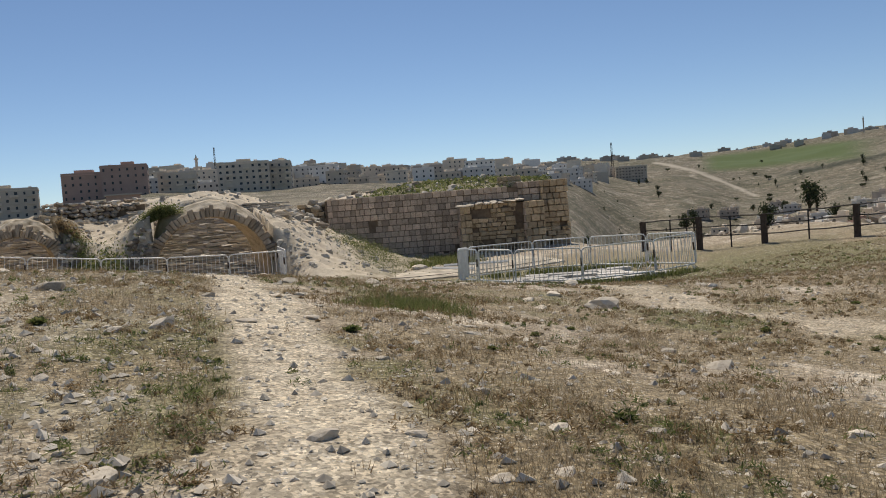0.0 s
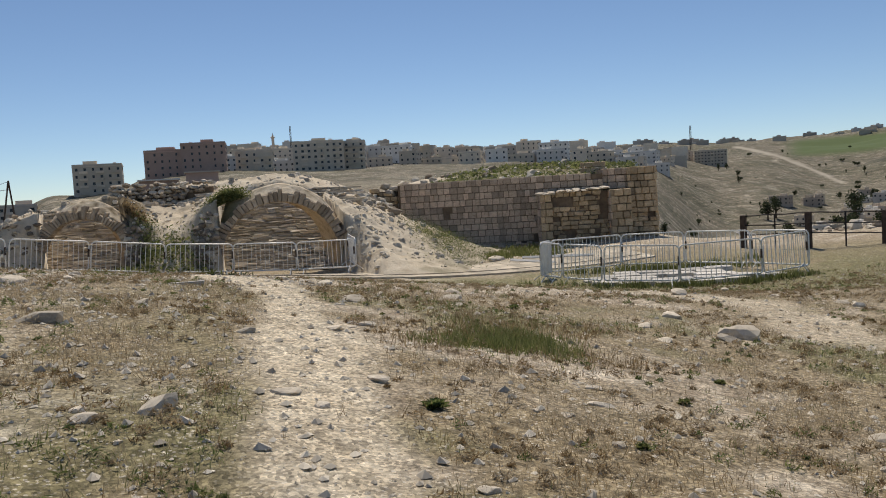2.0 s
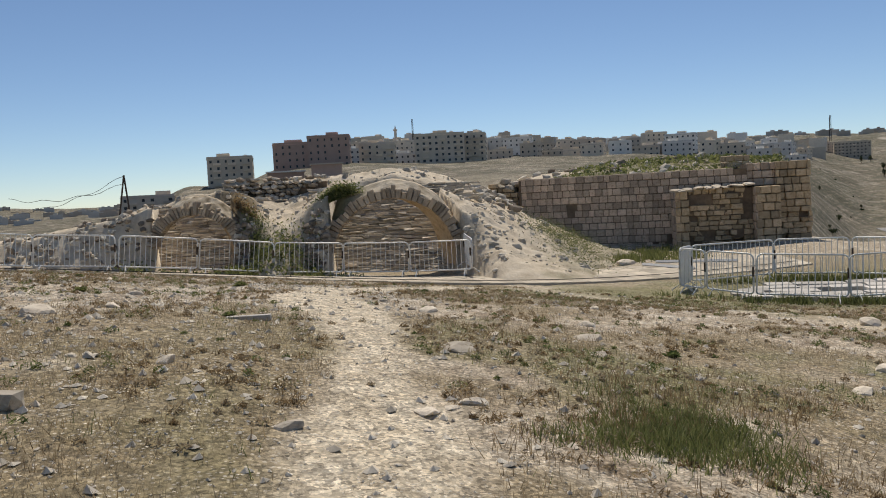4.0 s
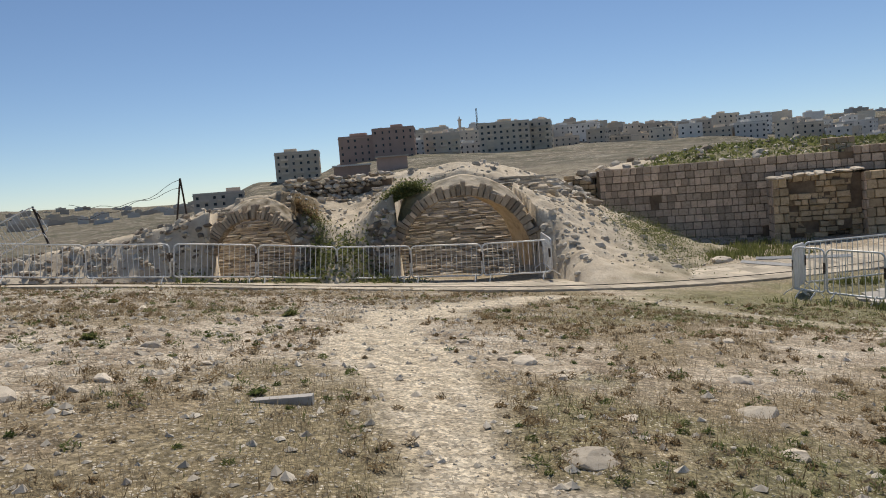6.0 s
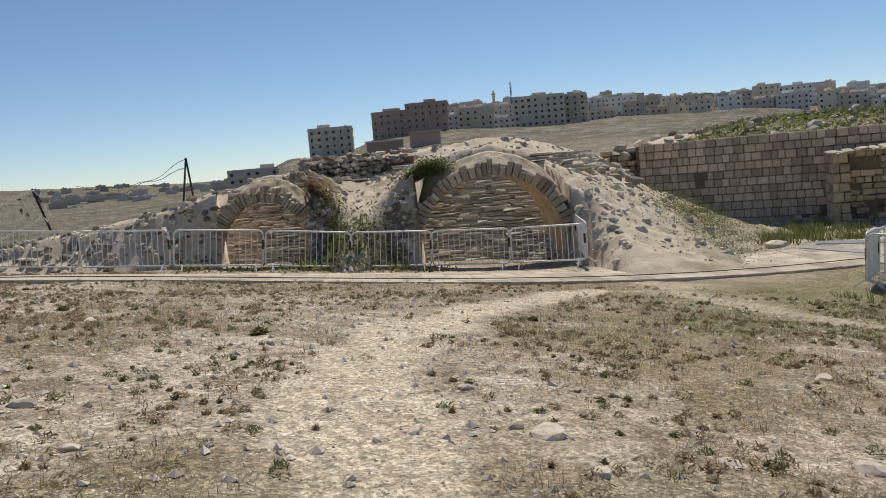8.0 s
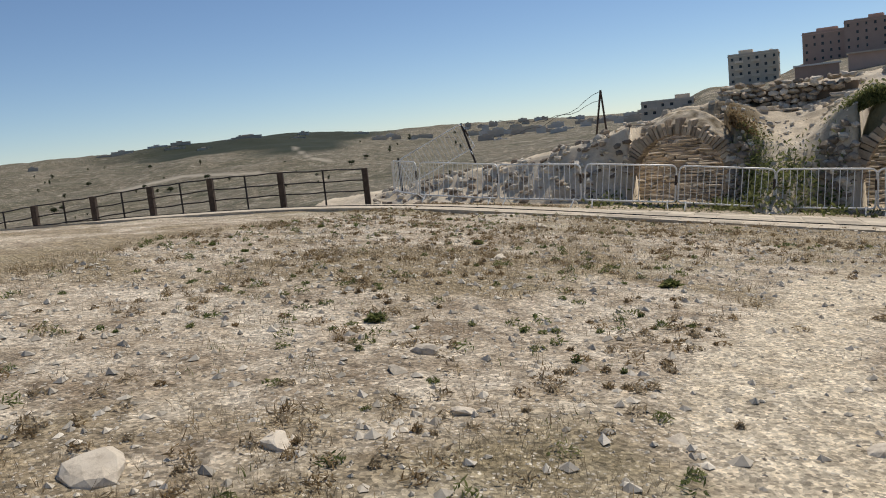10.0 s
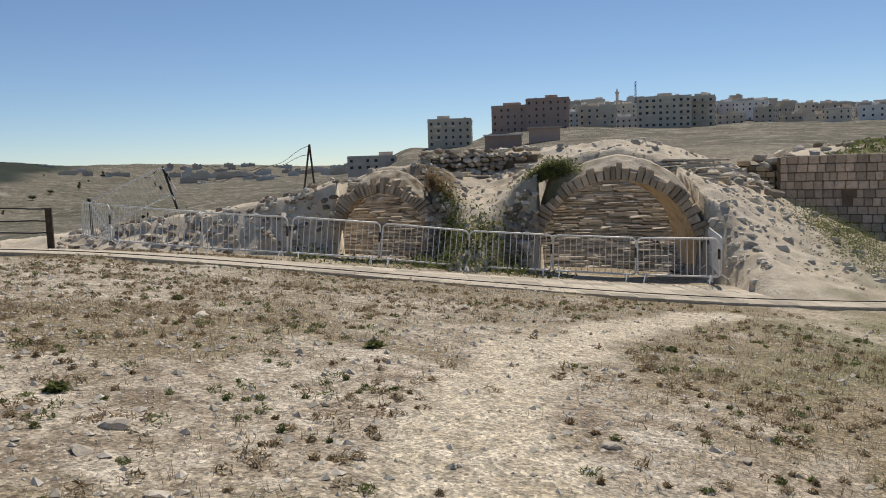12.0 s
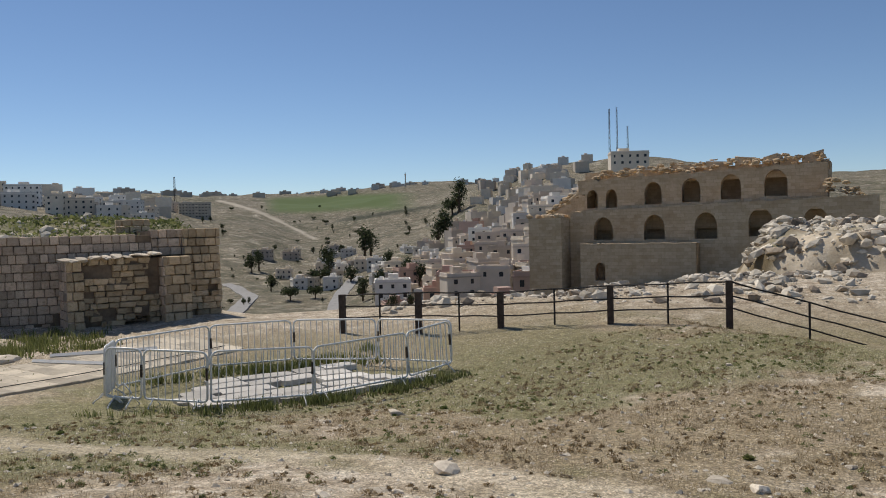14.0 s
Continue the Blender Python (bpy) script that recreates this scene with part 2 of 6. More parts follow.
# ---- mesh helpers ----
def mesh_of(name, verts, faces, mats, attrs=None, smooth=False, face_mats=None):
    me = bpy.data.meshes.new(name)
    if isinstance(verts, np.ndarray):
        verts = verts.tolist()
    if isinstance(faces, np.ndarray):
        faces = faces.tolist()
    me.from_pydata(verts, [], faces)
    for m in mats if isinstance(mats, (list, tuple)) else [mats]:
        me.materials.append(m)
    if face_mats is not None:
        me.polygons.foreach_set("material_index", np.asarray(face_mats, dtype=np.int32))
    for key, values in (attrs or {}).items():
        a = me.attributes.new(key, "FLOAT", "POINT")
        a.data.foreach_set("value", np.asarray(values, dtype=np.float32))
    if smooth:
        me.polygons.foreach_set("use_smooth", np.ones(len(me.polygons), dtype=bool))
    me.update()
    return me


def place(name, me, parent=None, m=None, label="", category="", group="", kind=""):
    ob = new(name, me)
    if parent is not None:
        ob.parent = parent
    if m is not None:
        ob.matrix_basis = m
    return tagged(ob, label, category, group, kind)


def part(name, bm, mat, parent, label=""):
    me = bpy.data.meshes.new(name)
    bm.to_mesh(me)
    bm.free()
    me.materials.append(mat)
    return place(name, me, parent, None, label)


def empty(name, m, label, category, group="", kind=""):
    return place(name, None, None, m, label, category, group, kind)


class Pile:
    """Gathers pieces into one mesh."""

    def __init__(self):
        self.v, self.f, self.k, self.n = [], [], [], 0

    def add(self, v, f, mat=0):
        v = np.asarray(v, dtype=float).reshape(-1, 3)
        self.v.append(v)
        self.f += [[i + self.n for i in q] for q in f]
        self.k += [mat] * len(f)
        self.n += len(v)

    def mesh(self, name, mats, smooth=False):
        return mesh_of(name, np.concatenate(self.v), self.f, mats, None, smooth, self.k)


BOX_F = [[0, 3, 2, 1], [4, 5, 6, 7], [0, 1, 5, 4], [1, 2, 6, 5], [2, 3, 7, 6], [3, 0, 4, 7]]


def box_v(x0, y0, z0, x1, y1, z1):
    return [(x0, y0, z0), (x1, y0, z0), (x1, y1, z0), (x0, y1, z0), (x0, y0, z1), (x1, y0, z1), (x1, y1, z1), (x0, y1, z1)]


def tube(points, radius, sides=6, closed=False):
    """A round bar along points."""
    pts = [Vector(p) for p in points]
    n, verts, faces = len(pts), [], []
    for i, p in enumerate(pts):
        a = pts[i - 1] if (i or closed) else p
        b = pts[(i + 1) % n] if (i < n - 1 or closed) else p
        d = (b - a).normalized()
        up = Vector((0, 0, 1)) if abs(d.z) < 0.9 else Vector((0, 1, 0))
        s = d.cross(up).normalized()
        t = s.cross(d)
        r = radius[i] if isinstance(radius, (list, tuple)) else radius
        verts += [p + (s * math.cos(k * 2 * math.pi / sides) + t * math.sin(k * 2 * math.pi / sides)) * r for k in range(sides)]
    for i in range(n if closed else n - 1):
        j = (i + 1) % n
        faces += [[i * sides + k, i * sides + (k + 1) % sides, j * sides + (k + 1) % sides, j * sides + k] for k in range(sides)]
    if not closed:
        faces += [list(range(sides))[::-1], list(range((n - 1) * sides, n * sides))]
    return [tuple(v) for v in verts], faces


def rock_shape(rng, flat=0.7, rough=0.25, fine=1, blocky=0.0):
    """An irregular broken stone about one metre across, resting on z = 0."""
    bm = bmesh.new()
    bmesh.ops.create_icosphere(bm, subdivisions=fine, radius=0.5)
    off = Vector(rng.uniform(-50, 50, 3))
    cuts = []
    for k in range(9):
        d = Vector(rng.normal(0, 1, 3)).normalized()
        cuts.append((d, rng.uniform(0.26, 0.42)))
    for v in bm.verts:
        d = v.co.normalized()
        if blocky:
            k = max(abs(d.x), abs(d.y), abs(d.z))
            v.co = v.co.lerp(v.co / k * 0.86, blocky)
        for c, r in cuts:
            v.co -= c * max(0.0, v.co.dot(c) - r)
        v.co *= 1 + rough * 0.5 * noise.noise(d * 1.3 + off) + rough * 0.35 * noise.noise(d * 3.1 + off)
        v.co *= 1.18
        v.co.z *= flat
    low = min(v.co.z for v in bm.verts)
    vs = [(v.co.x, v.co.y, v.co.z - low) for v in bm.verts]
    fs = [[v.index for v in f.verts] for f in bm.faces]
    bm.free()
    return np.array(vs), fs


def block_shape(rng, wear=0.06):
    """A dressed stone, unit size, centre of its front face at the origin, front towards -y, worn corners."""
    bm = bmesh.new()
    bmesh.ops.create_cube(bm, size=1.0)
    bmesh.ops.bevel(bm, geom=list(bm.edges), offset=0.07, segments=1, affect="EDGES")
    off = Vector(rng.uniform(-50, 50, 3))
    for v in bm.verts:
        v.co += Vector((noise.noise(v.co * 2 + off), noise.noise(v.co * 2 + off * 1.7), noise.noise(v.co * 2 - off))) * wear
        v.co.y += 0.5
    bm.verts.index_update()
    vs = [tuple(v.co) for v in bm.verts]
    fs = [[v.index for v in f.verts] for f in bm.faces]
    bm.free()
    return vs, fs


def spin(v, a):
    c, s = math.cos(a), math.sin(a)
    return np.stack([v[:, 0] * c - v[:, 1] * s, v[:, 0] * s + v[:, 1] * c, v[:, 2]], 1)


# ---- ground shape ----
def lattice(ix, iy, seed):
    h = (ix.astype(np.int64) * 374761393 + iy.astype(np.int64) * 668265263 + seed * 974634777) & 0x7FFFFFFF
    h = ((h ^ (h >> 13)) * 1274126177) & 0x7FFFFFFF
    return ((h ^ (h >> 16)) & 0xFFFF) / 65535.0


def vnoise(x, y, scale, seed=0, octaves=3):
    """Smooth noise from -1 to 1; scale is its wavelength in metres."""
    x, y = np.asarray(x, dtype=float) / scale, np.asarray(y, dtype=float) / scale
    out, amp, tot = 0.0, 1.0, 0.0
    for o in range(octaves):
        ix, iy = np.floor(x), np.floor(y)
        fx, fy = x - ix, y - iy
        fx, fy = fx * fx * (3 - 2 * fx), fy * fy * (3 - 2 * fy)
        a, b = lattice(ix, iy, seed + o), lattice(ix + 1, iy, seed + o)
        c, d = lattice(ix, iy + 1, seed + o), lattice(ix + 1, iy + 1, seed + o)
        out = out + amp * ((a * (1 - fx) + b * fx) * (1 - fy) + (c * (1 - fx) + d * fx) * fy - 0.5) * 2
        tot += amp
        amp, x, y = amp * 0.5, x * 2.03 + 7.1, y * 2.03 + 3.7
    return out / tot


def step(a, b, x):
    t = np.clip((x - a) / (b - a), 0, 1)
    return t * t * (3 - 2 * t)


CX, CY, EYE_Z = -0.6, 5.0, 2.2
KNOT_R = [0, 60, 110, 200, 400, 900, 1600, 2600, 4500]
# elevation of the land, in degrees seen from the hilltop, outwards along each bearing
LAND = {
    -180: (-1, -4, -6, -6, -4, -2, 0, 1, 0.5), -100: (-1, -6, -8, -8, -4.5, -1.8, 0.6, 0.8, 0.3),
    -75: (-1, -6, -8, -7, -4, -1.9, 0.8, 0.9, 0.3), -60: (-1, -6, -8, -6.5, -3.6, -1.2, 1.2, 0.9, 0.3),
    -45: (-1, -5, -7, -6, -3.4, -1.6, -0.3, 0.6, 0.3), -36: (-1, -3, -4, -4, -2.2, -1.0, -0.4, 0.1, 0.25),
    -30: (-1, -1.6, -1.4, -0.6, 0.9, 0.6, 0.3, 0.2, 0.2), -20: (-1, 0.4, 0.2, 0.7, 2.2, 3.4, 3.3, 2.5, 1.5),
    -10: (-1, 0.9, 0.4, 0.8, 1.7, 3.4, 3.4, 2.5, 1.5), 0: (-1, 0.0, -0.4, 0.3, 1.3, 2.2, 2.6, 2.4, 1.5),
    8: (-1, -5, -4, -2, 0.3, 1.9, 2.6, 2.3, 1.5), 15: (-1, -9.5, -9, -7.5, -4.8, 0.6, 2.25, 2.1, 1.5),
    21: (-1, -9.5, -9.5, -8, -4.8, -0.9, 2.3, 2.2, 1.5), 28: (-1, -7.5, -8, -6.5, -3.2, 0.1, 2.85, 2.6, 1.5),
    33: (-1, -6.5, -7.5, -5.8, -1.2, 2.2, 2.8, 2.6, 1.5), 38: (-1, -5.5, -5.5, -4.6, 1.0, 3.9, 3.2, 2.6, 1.5),
    43: (-1, -4.6, -4.2, -3.2, 1.6, 4.2, 3.2, 2.6, 1.5), 58: (-1, -4.0, -3.6, -3.0, -1.0, 1.0, 2.5, 2.6, 1.5),
    80: (-1, -4, -5, -5, -3, -0.5, 2.0, 2.4, 1.5), 180: (-1, -4, -6, -6, -4, -2, 0, 1, 0.5),
}
BEARINGS = sorted(LAND)


def local_z(x, y):
    """The hilltop on which one walks."""
    drop = 0.15 * np.clip(-24.3 - x, 0, 12)
    x = np.clip(x, -24, 15)
    y = np.clip(y, -6, 31 - 5 * step(5, 9, x))
    z = 0.432 - 0.08582 * x + 0.1236 * y - 0.00058 * x * x - 0.001512 * x * y - 0.01376 * y * y
    z = z + 0.0001467 * x ** 3 + 0.0001721 * x * x * y + 0.0001531 * x * y * y + 0.0002767 * y ** 3
    for h, a, b, w in ((-0.2891, 4, 22, 4.5), (0.1777, -1.5, 9.5, 4.5), (-0.5499, 3, 8, 5), (-0.34, -20, 12.8, 5)):
        z = z + h * np.exp(-((x - a) ** 2 + (y - b) ** 2) / w ** 2)
    return z - drop - 1.1 * step(13.0, 16.5, x)


def far_z(x, y):
    dx, dy = x - CX, y - CY
    r, az = np.hypot(dx, dy), np.degrees(np.arctan2(dx, dy))
    lr = np.log(np.maximum(r, 10))
    k = np.log(np.maximum(np.array(KNOT_R, dtype=float), 10))
    rows = np.stack([np.interp(lr, k, LAND[b]) for b in BEARINGS])
    i = np.clip(np.searchsorted(BEARINGS, az) - 1, 0, len(BEARINGS) - 2)
    b = np.array(BEARINGS, dtype=float)
    f = np.clip((az - b[i]) / (b[i + 1] - b[i]), 0, 1)
    f = f * f * (3 - 2 * f)
    n = np.arange(len(az)) if az.ndim else 0
    e = rows[i, n] * (1 - f) + rows[i + 1, n] * f
    z = EYE_Z + r * np.tan(np.radians(e))
    rough = np.clip((r - 50) / 300, 0, 1)
    return z + rough * (vnoise(x, y, 120, 5, 4) * np.minimum(r * 0.012, 9) + vnoise(x, y, 30, 9, 3) * np.minimum(r * 0.003, 1.6))


def ground_z(x, y):
    x, y = np.atleast_1d(np.asarray(x, dtype=float)), np.atleast_1d(np.asarray(y, dtype=float))
    r = np.hypot(x - CX, y - CY)
    near = local_z(x, y) + vnoise(x, y, 1.4, 1, 2) * 0.045 + vnoise(x, y, 0.35, 2, 2) * 0.014 + vnoise(x, y, 0.11, 3, 1) * 0.006
    w = step(27 - 5 * step(8, 16, x), 52 - 12 * step(8, 16, x), r)
    return near * (1 - w) + far_z(x, y) * w


def gz(x, y):
    return float(ground_z(x, y)[0])


TRAIL = [(0.3, -4), (0.05, 1), (-0.26, 2.55), (-0.62, 3.65), (-1.1, 5.5), (-1.6, 7.1), (-2.35, 9.2), (-3.1, 10.8), (-3.9, 12.2), (-4.8, 14.6), (-5.0, 19), (-4.2, 22.5)]
SIDE_TRAIL = [(7.5, 6.0), (4.4, 9.0), (3.2, 10.8), (3.1, 13.8), (2.0, 17.0), (0.4, 19.0), (-1.5, 21.0), (-3.0, 23.0)]
WALKWAY = [(-30, 10.5), (-25.5, 14.3), (-22.3, 16.9), (-18.4, 19.3), (-14, 20.9), (-11.0, 22.2), (-8.3, 23.6), (-5.6, 25.2), (-3.2, 26.8), (-1.0, 28.2), (1.2, 29.3), (3.6, 30.2)]


def along(points, x, y):
    """Distance from a polyline."""
    best = np.full(np.shape(x), 1e9)
    for (ax, ay), (bx, by) in zip(points, points[1:]):
        t = np.clip(((x - ax) * (bx - ax) + (y - ay) * (by - ay)) / ((bx - ax) ** 2 + (by - ay) ** 2), 0, 1)
        best = np.minimum(best, np.hypot(x - ax - t * (bx - ax), y - ay - t * (by - ay)))
    return best


def cover(x, y):
    """How worn, straw-covered and green the ground is, each from 0 to 1."""
    wob = vnoise(x, y, 1.2, 21, 3)
    worn = 1 - step(0.18, 0.5, along(TRAIL, x, y) + wob * 0.3 - 0.12 * step(9, 12, y))
    worn = np.maximum(worn, 0.7 * (1 - step(0.15, 0.75, along(SIDE_TRAIL, x, y) + wob * 0.5)))
    worn = np.maximum(worn, 0.55 * step(0.15, 0.5, vnoise(x, y, 2.6, 25, 3)) * step(6, 9, y) * step(1, -3, x))
    straw = step(-0.35, 0.4, vnoise(x, y, 2.6, 31, 3) + 0.35 * step(-1, 3, x) + 0.6 * vnoise(x, y, 0.45, 33, 2)) * (1 - worn)
    green = step(0.12, 0.5, vnoise(x, y, 3.2, 41, 3) + 0.3 * vnoise(x, y, 0.5, 43, 2) + 0.6 * step(15, 20, y) * step(-6, -2, x)) * (1 - worn) * 0.85 * (0.25 + 0.75 * step(-3.5, -0.5, x + 0.12 * np.maximum(y - 10, 0)))
    return worn, straw, green


# ---- the ground: one sheet from the walker's feet to the horizon ----
def build_ground():
    fine = np.radians(np.arange(-84, 70, 0.36))
    coarse = np.radians(np.arange(70, 276, 4.0))
    ang = np.concatenate([fine, coarse])
    rad = [0.25]
    while rad[-1] < 4500:
        rad.append(rad[-1] * 1.0125 + 0.004)
    rad = np.array(rad)
    R, A = np.meshgrid(rad, ang, indexing="ij")
    x, y = (CX + R * np.sin(A)).ravel(), (CY + R * np.cos(A)).ravel()
    z = ground_z(x, y)
    r, az = R.ravel(), (np.degrees(A.ravel()) + 180) % 360 - 180
    far = step(30, 60, r)
    worn, straw, green = cover(x, y)
    straw, green = straw * step(32, 22, r), green * step(27, 20, r)
    n1, n2 = vnoise(x, y, 90, 61, 4), vnoise(x, y, 260, 67, 3)
    elev = np.degrees(np.arctan2(z - EYE_Z, r))
    field = step(17.5, 19, az) * step(29, 26, az) * step(0.9, 1.35, elev + n1 * 0.15) * step(2.2, 1.9, elev - (az - 18) * 0.02) * step(700, 900, r)
    wood = step(-74, -66, az) * step(-50, -54, az) * step(0.15, 0.4, elev + n1 * 0.6) * step(700, 900, r)
    wood = np.maximum(wood, step(-54, -56, az) * step(-63, -59, az) * step(-0.35, 0.0, elev + n1 * 0.2) * step(700, 900, r))
    wood = np.maximum(wood, step(22.0, 24, az) * step(33, 28, az) * (1 - step(0.05, 0.2, np.abs(elev - 0.35 - (az - 22) * 0.13 + n1 * 0.2))) * 0.8)
    def line(points):
        d = np.full(az.shape, 9.0)
        for (a0, e0), (a1, e1) in zip(points, points[1:]):
            t = np.clip(((az - a0) * (a1 - a0) + (elev - e0) * (e1 - e0)) / ((a1 - a0) ** 2 + (e1 - e0) ** 2), 0, 1)
            d = np.minimum(d, np.hypot(az - a0 - t * (a1 - a0), elev - e0 - t * (e1 - e0)))
        return 1 - step(0.05, 0.11, d)
    track = line([(14.9, 1.95), (16.5, 1.5), (17.8, 1.0), (19.2, 0.3), (20.2, -0.25), (21.2, -0.8)])
    track = np.maximum(track, 0.8 * line([(-70, -1.4), (-66, -0.9), (-61, -1.2)]))
    track = np.maximum(track, 0.7 * line([(-58.5, 0.2), (-57.5, -0.6), (-56, -1.0)])) * step(300, 400, r)
    na, nr = len(ang), len(rad)
    i = np.arange(nr - 1)[:, None] * na
    j = np.arange(na)[None, :]
    k = (j + 1) % na
    faces = np.stack([i + j, i + na + j, i + na + k, i + k], -1).reshape(-1, 4)[:, ::-1]
    v = np.stack([x, y, z], 1)
    v = np.concatenate([v, [[CX, CY, gz(CX, CY)]]])
    tri = [[len(v) - 1, int(a), int((a + 1) % na)] for a in range(na)][::1]
    zero = np.zeros(1)
    me = mesh_of("ground", v, faces.tolist() + [t[::-1] for t in tri], M_GROUND, {k2: np.concatenate([q, zero]) for k2, q in dict(far=far, worn=worn, straw=straw, green=green, field=field, wood=wood, track=track).items()}, True)
    place("ground", me, None, None, "stony dry hilltop ground with trodden trail and distant rocky hills", "ground", "", "structure")


build_ground()


# ---- the earth mound with its two arches ----
MO, MU = Vector((-7.6, 28.4)), Vector((0.971, 0.239))      # middle of the larger arch's face, and the face's direction
MV = Vector((-MU.y, MU.x))
ARCHES = [(-0.3, 1.92, 2.25, -0.16), (-6.42, 1.22, 1.56, 0.35)]   # along the face, inner and outer radius, centre height
SKEW = -0.45                                               # how far the vaults run sideways for each metre inwards
MOUND = Matrix(((MU.x, MV.x, 0, MO.x), (MU.y, MV.y, 0, MO.y), (0, 0, 1, 0), (0, 0, 0, 1)))


def bell(u, c, w):
    return np.exp(-((u - c) / w) ** 2)


# crest heights along the face, from the front rim back over the top
CREST = {
    0.0: ((-19, 0.3), (-16, 0.55), (-13, 1.0), (-9.5, 1.4), (-8.2, 1.7), (-7.2, 2.0), (-6.4, 2.1), (-5.4, 1.85), (-4.6, 1.3), (-3.8, 0.95), (-3.2, 1.25), (-2.5, 1.8), (-1.8, 2.1), (-0.3, 2.25), (0.6, 2.0), (1.5, 1.25), (2.2, 1.0), (3.4, 0.35), (4.6, -0.2), (6, -0.8), (11, -1.2)),
    1.6: ((-19, 0.3), (-16, 0.6), (-13, 1.0), (-9.5, 1.5), (-8, 2.05), (-6.6, 2.42), (-5.4, 2.2), (-4.5, 1.6), (-3.8, 1.4), (-3.2, 1.6), (-2.4, 2.3), (-1.2, 2.42), (0.2, 2.45), (1.4, 1.85), (2.4, 1.45), (3.6, 0.75), (5, 0.1), (7, -0.8), (11, -1.3)),
    3.5: ((-19, 0.2), (-16, 0.5), (-13, 0.9), (-9.5, 1.5), (-7.6, 2.2), (-6.2, 2.35), (-5, 1.9), (-4.3, 1.85), (-3.4, 2.1), (-2.0, 2.4), (-0.4, 2.5), (0.8, 2.3), (2.2, 1.6), (3.5, 1.0), (5, 0.35), (7, -0.5), (11, -1.3)),
    5.0: ((-19, 0.0), (-13, 0.6), (-9.5, 1.4), (-7.6, 2.2), (-6, 2.5), (-4, 2.6), (-2.0, 2.75), (-0.2, 2.85), (1.2, 2.5), (2.4, 1.8), (3.6, 1.2), (5, 0.5), (7, -0.4), (11, -1.3)),
    8.0: ((-19, -1.0), (-9.5, 0.6), (-6, 1.8), (-3, 2.7), (0, 2.95), (2, 2.4), (3.4, 1.6), (4.5, 0.8), (7, -0.4), (11, -1.3)),
    17.0: ((-19, -3.0), (-6, -0.5), (0, 0.8), (4, 0.6), (11, -1.5)),
}


def mound_top(u, v):
    """Height of the mound in its own frame, before the front is cut."""
    vs = sorted(CREST)
    rows = []
    for k in vs:
        a, b = zip(*CREST[k])
        rows.append((np.interp(u - 0.25, a, b) + np.interp(u, a, b) + np.interp(u + 0.25, a, b)) / 3)
    out = rows[0] + 0 * v
    for k in range(1, len(vs)):
        t = np.clip((v - vs[k - 1]) / (vs[k] - vs[k - 1]), 0, 1)
        out = out + (rows[k] - rows[k - 1]) * t
    return out


def bank_z(c, v):
    """The sloping masonry bank in the hollow behind an arch."""
    return -0.95 + 1.1 * np.maximum(v - (0.6 if c > -3 else 0.4), 0)


def mound_z(u, v):
    u, v = np.asarray(u, dtype=float), np.asarray(v, dtype=float)
    x, y = MO.x + MU.x * u + MV.x * v, MO.y + MU.y * u + MV.y * v
    base = local_z(x, y) - 0.12
    width = 0.35 + 2.6 * bell(u, -3.7, 0.8) + 3.6 * step(1.5, 3.2, u) + 0.9 * step(-8.0, -9.2, u) + 0.5 * bell(u, -2.3, 0.4)
    fall = np.clip((v + width) / (width + 0.1), 0, 1)
    fall = fall * (1 - step(1.6, 2.6, u)) + fall ** 0.8 * step(1.6, 2.6, u)
    top = mound_top(u, np.maximum(v, 0.0))
    z = np.where(top > base, base + (top - base) * fall, np.minimum(top, base - 0.1))
    z = z + (vnoise(u, v, 1.3, 81, 3) * 0.14 + vnoise(u, v, 0.4, 83, 3) * 0.09 + vnoise(u, v, 0.22, 84, 1) * 0.03) * step(-4, -2, v)
    for c, ri, ro, cz in ARCHES:
        inside = (u > c - ri - 0.06 - (0.2 if c > -3 else 0.7) * step(0.35, 0.5, v)) & (u < c + ri + 0.06 + SKEW * np.clip(v - 0.3, 0, 1.2)) & (v < 3.8)
        z = np.where(inside, np.minimum(z, np.maximum(bank_z(c, v) - 0.12, base - 0.15)), z)
    return z


def mound_spot(u, v):
    p = MOUND @ Vector((u, v, 0))
    return p.x, p.y, float(mound_z(np.array([u]), np.array([v]))[0])


